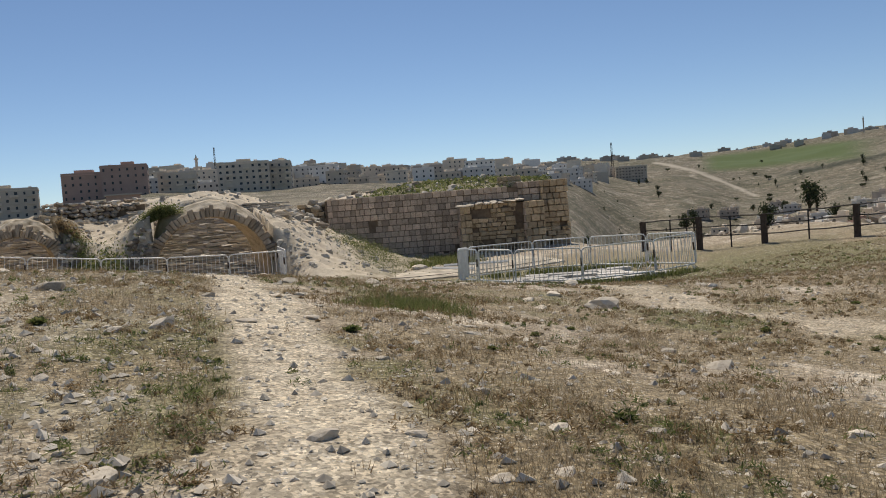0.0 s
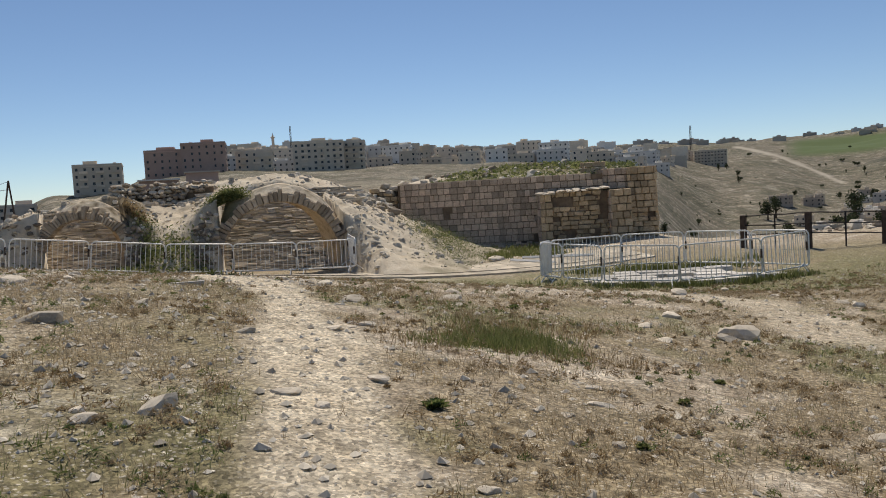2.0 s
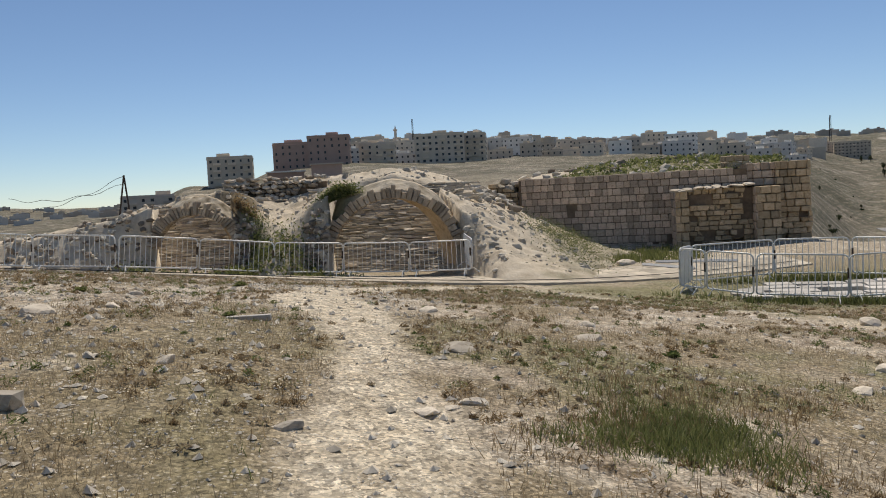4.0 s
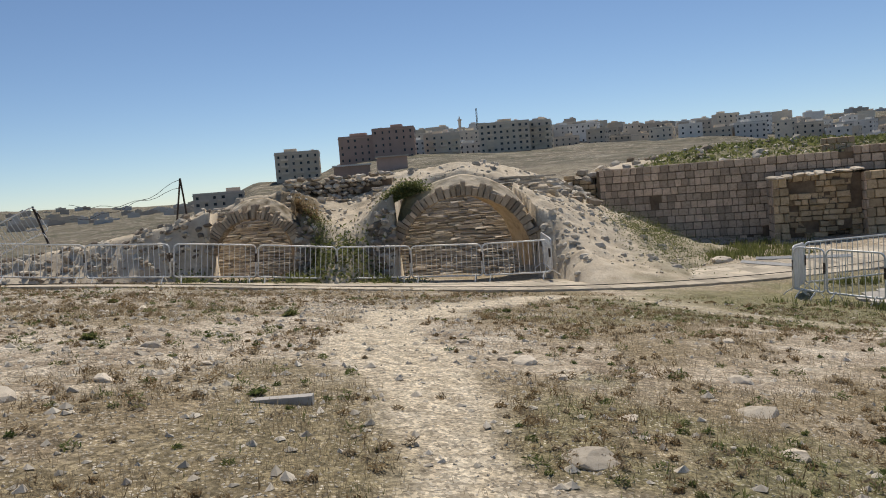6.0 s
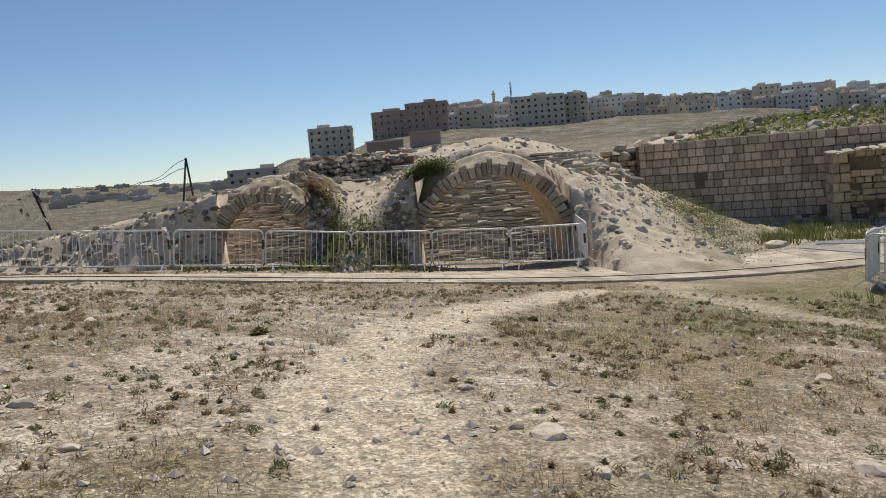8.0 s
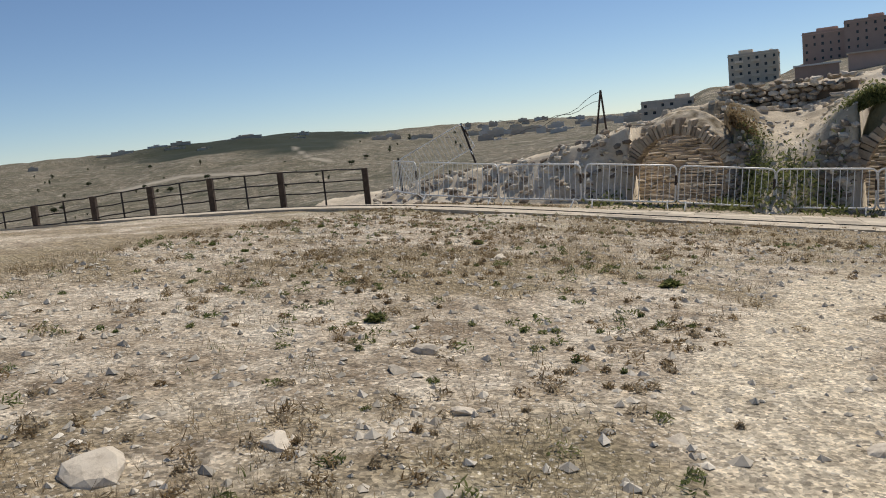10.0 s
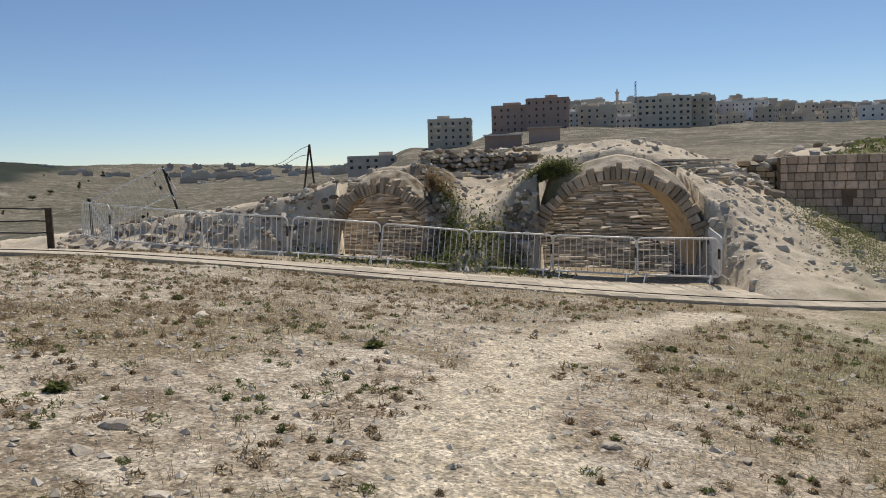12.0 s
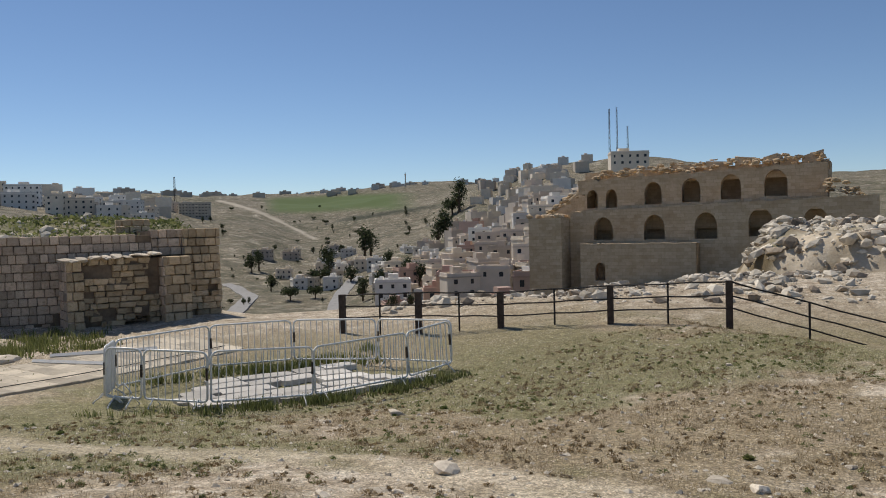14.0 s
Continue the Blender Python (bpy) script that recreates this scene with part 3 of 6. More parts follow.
def build_mound():
    us, vs = np.arange(-19, 11.01, 0.11), np.arange(-4.2, 17.01, 0.11)
    U, V = np.meshgrid(us, vs, indexing="ij")
    u, v = U.ravel(), V.ravel()
    z = mound_z(u, v)
    p = np.stack([u, v, z], 1)
    n = len(vs)
    i, j = np.meshgrid(np.arange(len(us) - 1) * n, np.arange(n - 1), indexing="ij")
    a = (i + j).ravel()
    faces = np.stack([a, a + n, a + n + 1, a + 1], 1)
    g = 1.0 * bell(u, -2.0, 0.6) * bell(v, 0.7, 0.8) * step(0.9, 1.5, z)
    g = np.maximum(g, 0.85 * bell(u, -4.7, 0.4) * step(1.2, -0.4, v))
    g = np.maximum(g, step(3.6, 5.4, u - 0.2 * v) * 0.4 * (0.5 + 0.5 * vnoise(u, v, 0.8, 93, 3)))
    g = np.clip(g * 1.5 + vnoise(u, v, 0.5, 91, 3) * 0.5 * (g > 0.05), 0, 1)
    s = np.clip(bell(u, -5.6, 1.0) * step(-0.6, 0.3, v) * step(1.0, 1.6, z) * 1.2 + bell(u, -2.6, 0.7) * step(1.0, -1.0, v) * 0.7 + vnoise(u, v, 0.6, 95, 3) * 0.6 - 0.05, 0, 1)
    me = mesh_of("mound", p, faces, M_EARTH, dict(green=g, straw=s), True)
    place("mound", me, None, MOUND, "sandy earth mound with weeds over ruined stone vaults", "mound", "", "structure")


build_mound()


BACK = [block_shape(np.random.default_rng(90 + k), 0.2) for k in range(12)]


def build_arch(c, ri, ro, cz, lo, hi, rng, label):
    """A ring of rough voussoirs, the stub of its vault, the earth on it, and the masonry behind."""
    root = empty("stone_arch", MOUND @ pose(c, 0, 0), label, "arch", "ruined arches")
    a = lo
    while a < hi:
        w = rng.uniform(0.05, 0.10)
        r1 = ro + rng.uniform(-0.12, 0.10)
        v, f = block_shape(rng, 0.09)
        v = np.array(v) * np.array([1, 0.5 + rng.uniform(-0.05, 0.08), 1])
        ang = a + (v[:, 0] + 0.5) * w * 0.93
        r = ri + (v[:, 2] + 0.5) * (r1 - ri)
        q = np.stack([-np.cos(ang) * r, v[:, 1] - 0.14 + rng.uniform(-0.08, 0.05), cz + np.sin(ang) * r], 1)
        place("voussoir", mesh_of("voussoir", q, f, M_VOUSSOIR), root)
        a += w
    # what is left of the vault: the side away from the light, running inwards at a slant
    vv, ff = [], []
    seg, deep = 20, 8
    for shell in (0.02, 0.30):
        for i in range(seg + 1):
            t = math.pi * (0.42 + 0.62 * i / seg)
            for k in range(deep + 1):
                d = 0.25 + (0.35 + 0.95 * (i / seg)) * k / deep
                r = ri + shell + 0.05 * noise.noise((i * 0.6, k * 0.7, c + shell))
                vv.append((-math.cos(t) * r + SKEW * (d - 0.25), d, cz + math.sin(t) * r))
    m = (seg + 1) * (deep + 1)
    for i in range(seg):
        for k in range(deep):
            b = i * (deep + 1) + k
            ff.append([b, b + 1, b + deep + 2, b + deep + 1])
            ff.append([m + b + deep + 1, m + b + deep + 2, m + b + 1, m + b])
        b = i * (deep + 1) + deep
        ff.append([b, m + b, m + b + deep + 1, b + deep + 1])
    place("vault", mesh_of("vault", vv, ff, M_OCHRE), root, None, "rough brown plastered vault underside")
    # earth lying on the ring and vault
    vv, ff = [], []
    nu, nd = 30, 10
    for i in range(nu + 1):
        x = -(ro + 0.15) + (2 * ro + 0.3) * i / nu
        ring = cz + math.sqrt(max((ri + 0.16) ** 2 - x * x, 0)) if abs(x) < ri + 0.16 else cz - 0.3
        for k in range(nd + 1):
            d = 0.02 + 0.60 * k / nd
            top = float(mound_top(np.array([c + x]), np.array([max(d, 0)]))[0]) + 0.05 * noise.noise((x * 3, d * 3, 1)) + 0.02
            lie = ring + 0.13 + 0.55 * max(d - 0.05, 0) + 0.06 * noise.noise((x * 2.3, d * 4, c)) + 0.03 * noise.noise((x * 9, d * 9, c))
            lie += 0.42 * float(bell(c + x, -1.95, 0.42)) * float(step(0.05, 0.3, d))
            vv.append((x, d, min(lie, top + 0.05) if abs(x) > ri else lie))
        vv.append((x, -0.03, ring - 0.02))
        vv.append((x, 0.60, ring - 0.02))
    row = nd + 3
    for i in range(nu):
        for k in range(nd):
            b = i * row + k
            ff.append([b, b + row, b + row + 1, b + 1])
        b = i * row
        ff.append([b, b + nd + 1, b + row + nd + 1, b + row])
        ff.append([b + nd, b + row + nd, b + row + nd + 2, b + nd + 2])
    n = len(vv)
    gx = np.array([c + q[0] for q in vv])
    place("earth_cover", mesh_of("earth_cover", vv, ff, M_EARTH, dict(green=0.9 * bell(gx, -2.0, 0.8), straw=np.clip(0.6 * bell(gx, -6.0, 0.9) + 0.9 * vnoise(gx * 3, np.arange(n) * 0.37, 0.9, 97, 2), 0, 1)), True), root)
    # thin-coursed masonry of the bank behind, stepping back as it rises
    pile, z = Pile(), -0.95
    top_z = cz + ri + 0.35
    while z < top_z:
        h = rng.uniform(0.03, 0.07)
        x = -ri - 0.9 - rng.uniform(0, 0.3)
        while x < ri + 0.4:
            w = rng.uniform(0.2, 0.85)
            v, f = BACK[int(rng.integers(0, 12))]
            lift = 0.07 * math.sin(x * 1.3 + c) + 0.05 * noise.noise((x * 0.8, z * 2, c))
            back = (0.6 if c > -3 else 0.4) + (z + 0.95) / 1.1
            pile.add(np.array(v) * np.array([w * 0.98, 0.42, h * rng.uniform(0.85, 1.25)]) + np.array([x + w / 2, back + rng.uniform(-0.07, 0.05), z + h / 2 + lift]), f)
            x += w
        z += h
    tagged(place("back_masonry", pile.mesh("back_masonry", M_GREYSTONE), root, None, "thin-coursed grey rubble masonry"), kind="stuff")
    return root


rng = np.random.default_rng(4)
build_arch(*ARCHES[0], 0.0, math.pi * 0.92, rng, "wide ruined stone arch with rough voussoirs under earth")
build_arch(*ARCHES[1], 0.25, math.pi * 0.93, rng, "small ruined stone arch with rough voussoirs under earth")

# ---- loose rocks: a few shapes shared by many stones ----
rng = np.random.default_rng(11)
ROCKS = [mesh_of("stone", *rock_shape(rng, rng.uniform(0.34, 0.52), 0.35, 2, 0.55), M_ROCK) for _ in range(8)]
DARK_ROCKS = []
for me0 in ROCKS[:5]:
    me1 = me0.copy()
    me1.materials[0] = M_VOUSSOIR
    DARK_ROCKS.append(me1)


def stone(x, y, z, size, label="", group="", dark=False, sink=0.22):
    me = (DARK_ROCKS if dark else ROCKS)[int(rng.integers(0, 5 if dark else 8))]
    s = size * rng.uniform(0.85, 1.15, 3) * np.array([1, 0.8, 0.9])
    m = pose(x, y, z - sink * size * 0.5, rng.uniform(-12, 12), rng.uniform(-12, 12), rng.uniform(0, 360)) @ Matrix.Diagonal((*s, 1))
    return place("stone", me, None, m, label or "pale weathered limestone lying on the dry ground", "stone", group)


ROUGH = [rock_shape(rng, 0.75, 0.35, 1, 0.6) for _ in range(10)]


class Rubble:
    """Many loose stones as one scatter."""

    def __init__(self):
        self.p = Pile()

    def add(self, x, y, z, size, dark=False, sink=0.3):
        v, f = ROUGH[int(rng.integers(0, 10))]
        q = v * (size * rng.uniform(0.8, 1.2, 3) * np.array([1.15, 0.85, 0.9]))
        t = Matrix.Rotation(rng.uniform(-0.35, 0.35), 3, "X") @ Matrix.Rotation(rng.uniform(-0.35, 0.35), 3, "Y")
        q = spin(q @ np.array(t), rng.uniform(0, 6.28)) + np.array([x, y, z - sink * size * 0.7])
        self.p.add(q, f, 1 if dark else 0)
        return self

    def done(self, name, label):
        place(name, self.p.mesh(name, [M_ROCKS, M_SHADEDROCK]), None, None, label, "rubble", "", "stuff")


CHUNKS = [mesh_of("stone", *q, M_ROCK) for q in ROUGH[:5]]
DARK_CHUNKS = [mesh_of("stone", *q, M_VOUSSOIR) for q in ROUGH[5:]]
heap = Rubble()


def mound_stone(u, v, size, dark=False):
    x, y, z = mound_spot(u, v)
    heap.add(x, y, z, size, dark)



def face_stone(u, z, size, dark=True):
    """A stone set in the steep front of the mound at a given height."""
    vs = np.linspace(-3.5, 0.3, 90)
    hit = mound_z(np.full(90, u), vs) >= z
    if not hit.any() or hit[0]:
        return
    k = int(np.argmax(hit))
    p = MOUND @ Vector((u, vs[k] - 0.02, z))
    heap.add(p.x, p.y, p.z, size, dark, 0.5)


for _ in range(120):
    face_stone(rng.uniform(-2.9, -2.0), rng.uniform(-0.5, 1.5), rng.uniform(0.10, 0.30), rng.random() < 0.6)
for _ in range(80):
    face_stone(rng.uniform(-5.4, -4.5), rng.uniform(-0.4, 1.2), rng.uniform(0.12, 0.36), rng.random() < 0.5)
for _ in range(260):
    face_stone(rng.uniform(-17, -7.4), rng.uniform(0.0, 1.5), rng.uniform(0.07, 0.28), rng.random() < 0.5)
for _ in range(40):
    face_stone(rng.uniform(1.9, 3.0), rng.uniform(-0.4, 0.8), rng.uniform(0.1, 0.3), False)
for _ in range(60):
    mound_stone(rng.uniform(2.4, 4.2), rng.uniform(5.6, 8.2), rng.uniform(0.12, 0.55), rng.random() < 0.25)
for _ in range(46):      # rubble on both flanks of the arches, shade put into its dark colour
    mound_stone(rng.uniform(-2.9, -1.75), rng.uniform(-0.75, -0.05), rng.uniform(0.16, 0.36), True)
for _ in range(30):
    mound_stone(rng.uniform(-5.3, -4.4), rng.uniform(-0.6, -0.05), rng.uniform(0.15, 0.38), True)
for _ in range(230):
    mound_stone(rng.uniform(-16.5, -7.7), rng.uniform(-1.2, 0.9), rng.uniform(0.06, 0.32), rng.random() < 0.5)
for _ in range(34):      # rock shelf between the mound and the long wall
    mound_stone(rng.uniform(2.6, 4.0), rng.uniform(4.4, 7.0), rng.uniform(0.15, 0.6), rng.random() < 0.3)
for _ in range(40):
    mound_stone(rng.uniform(1.5, 6.5), rng.uniform(-2.6, 3.0), rng.uniform(0.04, 0.14))
for _ in range(420):
    mound_stone(rng.uniform(-9.0, 4.5), rng.uniform(-0.1, 4.5), 0.03 + 0.16 * rng.random() ** 3)
for _ in range(130):
    mound_stone(rng.uniform(1.5, 9.0), rng.uniform(-3.2, 3.5), 0.03 + 0.12 * rng.random() ** 3)
heap.done("mound_rubble", "broken stones strewn over the earth mound")


def build_rubble_wall():
    root = empty("rubble_wall", MOUND @ pose(-4.7, 3.75, 0), "dry-laid rubble retaining wall on top of the mound", "wall", "", "structure")
    for course in range(7):
        x = -1.7 + 0.34 * abs(4 - course) * rng.uniform(0.6, 1.0) * (course < 4)
        while x < 0.2 + 0.33 * course + rng.uniform(-0.2, 0.2):
            w = rng.uniform(0.13, 0.34)
            z = 1.72 + course * 0.145 + 0.08 * x * (course < 3)
            m = pose(x, rng.uniform(-0.12, 0.08) + 0.05 * course, z, rng.uniform(-14, 14), rng.uniform(-14, 14), rng.uniform(-25, 25)) @ Matrix.Diagonal((w * 1.1, 0.32, rng.uniform(0.17, 0.28), 1))
            place("stone", (DARK_CHUNKS if rng.random() < 0.4 else CHUNKS)[int(rng.integers(0, 5))], root, m)
            x += w * 0.95
    place("core", mesh_of("core", box_v(-1.5, 0.3, 0.6, 1.9, 1.2, 2.5), BOX_F, M_MORTAR), root)


build_rubble_wall()


# ---- the long ashlar wall, its buttress and tower ----
BLOCKS = [block_shape(rng) for _ in range(6)]
BLOCK_ME = [mesh_of("block", v, f, M_ASHLAR) for v, f in BLOCKS]
OCHRE_ME = [mesh_of("block", v, f, M_OCHRE) for v, f in BLOCKS]
ROUGH_ME = [mesh_of("block", *block_shape(rng, 0.16), M_OCHRE) for _ in range(5)]


def courses(root, x0, x1, z0, z1, h, wmin, wmax, meshes, y=0.0, depth=0.3, skip=None, jut=0.015, side=None):
    """Blocks in courses on a face that looks towards -y."""
    z = z1
    while z > z0 + 0.05:
        hh = min(h * rng.uniform(0.9, 1.12), z - z0)
        x = x0 - rng.uniform(0, wmin)
        while x < x1 - 0.03:
            w = rng.uniform(wmin, wmax)
            a, b = max(x, x0), min(x + w, x1)
            if b - a > 0.07 and not (skip and skip((a + b) / 2, z - hh / 2)):
                place("block", meshes[int(rng.integers(0, len(meshes)))], root, pose((a + b) / 2, y + rng.uniform(-jut, jut), z - hh / 2, 0, 0, 0) @ Matrix.Diagonal(((b - a) * 0.94, depth, hh * 0.92, 1)))
            x += w
        z -= hh


WALL = Matrix.Translation((-5.0, 36.7, 0)) @ pose(0, 0, 0, 0, 0, math.degrees(math.atan2(-0.7, 8.3)))
long_wall = empty("wall_ashlar", WALL, "weathered coursed limestone block retaining wall", "wall", "", "structure")
hole = lambda x, z: (abs(x - 2.0) < 0.16 and abs(z - 0.92) < 0.2) or (z < -0.2 and 5.0 < x < 6.0 and noise.noise((x * 3, z * 3, 2)) > 0.1) or (z > 2.0 and x > 8.1)
courses(long_wall, 0, 8.5, -1.5, 2.22, 0.265, 0.19, 0.36, BLOCK_ME, skip=hole, jut=0.035)
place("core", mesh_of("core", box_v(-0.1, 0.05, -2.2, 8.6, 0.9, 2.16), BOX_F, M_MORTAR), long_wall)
for k in range(16):
    place("rubble", CHUNKS[int(rng.integers(0, 5))], long_wall, pose(-0.15 - rng.random() * 0.7, 0.3 + rng.random() * 0.3, 2.0 - k * 0.14, rng.uniform(-20, 20), 0, rng.uniform(0, 360)) @ Matrix.Diagonal((0.5, 0.5, 0.42, 1)))

stub = empty("wall_stub", WALL @ pose(-2.5, -0.1, 0, 0, 0, 8), "broken ochre rubble end of the long wall", "wall", "", "structure")
courses(stub, 0, 2.35, 0.5, 2.3, 0.2, 0.16, 0.5, ROUGH_ME, 0.0, 0.55, lambda x, z: z > 1.95 + 0.35 * noise.noise((x * 2, 3, 1)) or noise.noise((x * 2.0, z * 2.0, 9)) > 0.3, 0.14)
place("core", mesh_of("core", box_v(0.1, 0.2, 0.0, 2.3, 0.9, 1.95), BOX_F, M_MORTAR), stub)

BUTT = Matrix.Translation((0.86, 35.1, 0)) @ pose(0, 0, 0, 0, 0, 5.0)
buttress = empty("wall_buttress", BUTT, "broken ochre rubble buttress with squared corner stones", "wall", "", "structure")
cave = lambda x, z: (x - 2.1) ** 2 / 0.30 + (z + 0.95) ** 2 / 0.36 < 1
courses(buttress, 0, 0.5, -1.6, 1.45, 0.30, 0.24, 0.4, OCHRE_ME, -0.02, 0.5)
courses(buttress, 0.5, 2.75, -1.6, 1.5, 0.19, 0.14, 0.5, ROUGH_ME, 0.1, 0.5, lambda x, z: cave(x, z) or noise.noise((x * 2.2, z * 2.2, 7)) > 0.22, 0.12)
pile = Pile()
pile.add(box_v(0.03, 0.22, -2.2, 1.5, 1.5, 1.46), BOX_F)
pile.add(box_v(1.5, 0.22, -0.35, 2.8, 1.5, 1.46), BOX_F)
pile.add(box_v(1.5, 1.0, -2.2, 2.8, 1.5, -0.35), BOX_F)
pile.add(box_v(2.65, 0.22, -2.2, 2.8, 1.0, -0.35), BOX_F)
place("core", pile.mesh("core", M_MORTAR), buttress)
x = -0.08
while x < 2.8:
    w = rng.uniform(0.25, 0.5)
    place("coping_stone", ROCKS[int(rng.integers(0, 8))], buttress, pose(x + w / 2, 0.32, 1.40 + 0.05 * x, rng.uniform(-5, 5), 0, rng.uniform(-10, 10)) @ Matrix.Diagonal((w * 1.15, 0.95, 0.3, 1)), "pale coping stone")
    x += w
side = empty("wall_buttress_side", BUTT @ pose(0, 1.3, 0, 0, 0, -90), "squared stone return of the buttress", "wall", "", "structure")
courses(side, 0.0, 1.28, -1.6, 1.42, 0.30, 0.3, 0.5, BLOCK_ME, 0.0, 0.2)

TOWER = Matrix.Translation((3.62, 34.95, 0)) @ pose(0, 0, 0, 0, 0, 3.0)
tower = empty("wall_tower", TOWER, "ruined square stone tower end with missing facing", "wall", "", "structure")
courses(tower, 0, 0.85, -1.7, 1.5, 0.30, 0.26, 0.45, OCHRE_ME, -0.02, 0.45)
courses(tower, -0.1, 1.0, 1.5, 2.35, 0.29, 0.26, 0.4, BLOCK_ME, 0.95, 0.4)
courses(tower, 0.85, 2.05, 0.7, 2.36, 0.29, 0.26, 0.42, OCHRE_ME, 0.75, 0.4)
courses(tower, 0.85, 2.1, -1.7, 0.7, 0.2, 0.15, 0.5, ROUGH_ME, 0.8, 0.5, lambda x, z: noise.noise((x * 2.4, z * 2.4, 3)) > 0.24, 0.11)
pile = Pile()
pile.add(box_v(0.03, 0.2, -2.4, 0.83, 2.6, 1.48), BOX_F)
pile.add(box_v(0.83, 0.95, -2.4, 2.0, 3.4, 2.3), BOX_F)
pile.add(box_v(-0.1, 1.1, 1.2, 0.83, 3.0, 2.3), BOX_F)
place("core", pile.mesh("core", M_MORTAR), tower)
tside = empty("wall_tower_side", TOWER @ pose(0, 1.6, 0, 0, 0, -90), "squared stone return of the tower", "wall", "", "structure")
courses(tside, 0.0, 1.58, -1.6, 1.48, 0.30, 0.3, 0.5, BLOCK_ME, 0.0, 0.2)


def build_terrace():
    """Grass-grown fill behind the long wall."""
    us, vs = np.arange(-2.5, 10.3, 0.2), np.arange(0.25, 9.0, 0.2)
    U, V = np.meshgrid(us, vs, indexing="ij")
    u, v = U.ravel(), V.ravel()
    z = 2.05 + 0.75 * step(0, 6, v) * (0.5 + 0.5 * bell(u, 5.5, 4)) + 0.12 * vnoise(u, v, 1.5, 101, 3) + 0.05 * vnoise(u, v, 0.4, 103, 2)
    z = z - 1.5 * step(-0.2, -2.4, u)
    n = len(vs)
    i, j = np.meshgrid(np.arange(len(us) - 1) * n, np.arange(n - 1), indexing="ij")
    a = (i + j).ravel()
    g = np.clip(step(0.5, 2.5, u) * (0.75 + 0.5 * vnoise(u, v, 1.2, 107, 3)), 0, 1)
    s = np.clip(0.35 + vnoise(u, v, 1.0, 109, 3), 0, 1) * (1 - g)
    me = mesh_of("terrace", np.stack([u, v, z], 1), np.stack([a, a + n, a + n + 1, a + 1], 1), M_EARTH, dict(green=g, straw=s), True)
    place("terrace", me, None, WALL, "grassy earth terrace behind the long stone wall", "ground", "", "structure")
    turf = Pile()
    for k in rng.integers(0, len(u), 5000):
        if g[k] < 0.35 or v[k] < 0.9:
            continue
        c = np.array(WALL @ Vector((u[k] + rng.uniform(-0.1, 0.1), v[k] + rng.uniform(-0.1, 0.1), z[k] + rng.uniform(0, 0.16))))
        d, e = rng.normal(0, 0.055, 3), rng.normal(0, 0.03, 3)
        turf.add([c - d, c + e, c + d, c - e], [[0, 1, 2, 3]])
    place("terrace_grass", turf.mesh("terrace_grass", M_GREEN), None, None, "green grass growing on the earth terrace", "grass", "", "stuff")
    top = Rubble()
    for _ in range(90):
        a, b = rng.uniform(-1, 9.5), rng.uniform(0.6, 7)
        k = int(np.argmin((u - a) ** 2 + (v - b) ** 2))
        p = WALL @ Vector((a, b, float(z[k])))
        top.add(p.x, p.y, p.z, rng.uniform(0.12, 0.5), rng.random() < 0.3)
    top.done("terrace_rubble", "weathered stones on the grassy terrace")
    ruin = empty("ruin_stub", WALL @ pose(7.6, 2.2, 0), "low ruined stub of squared stones on the terrace", "wall", "", "structure")
    courses(ruin, 0, 1.1, 2.2, 2.72, 0.25, 0.25, 0.4, OCHRE_ME, 0, 0.5)


build_terrace()


# ---- paved walkway along the barriers ----
def smooth_line(points, pitch):
    p = [Vector((a, b, 0)) for a, b in points]
    out = []
    for i in range(len(p) - 1):
        p0, p1, p2, p3 = p[max(i - 1, 0)], p[i], p[i + 1], p[min(i + 2, len(p) - 1)]
        n = max(2, int((p2 - p1).length / pitch))
        for k in range(n):
            t = k / n
            out.append(0.5 * (2 * p1 + (p2 - p0) * t + (2 * p0 - 5 * p1 + 4 * p2 - p3) * t * t + (3 * p1 - p0 - 3 * p2 + p3) * t ** 3))
    return out + [p[-1]]


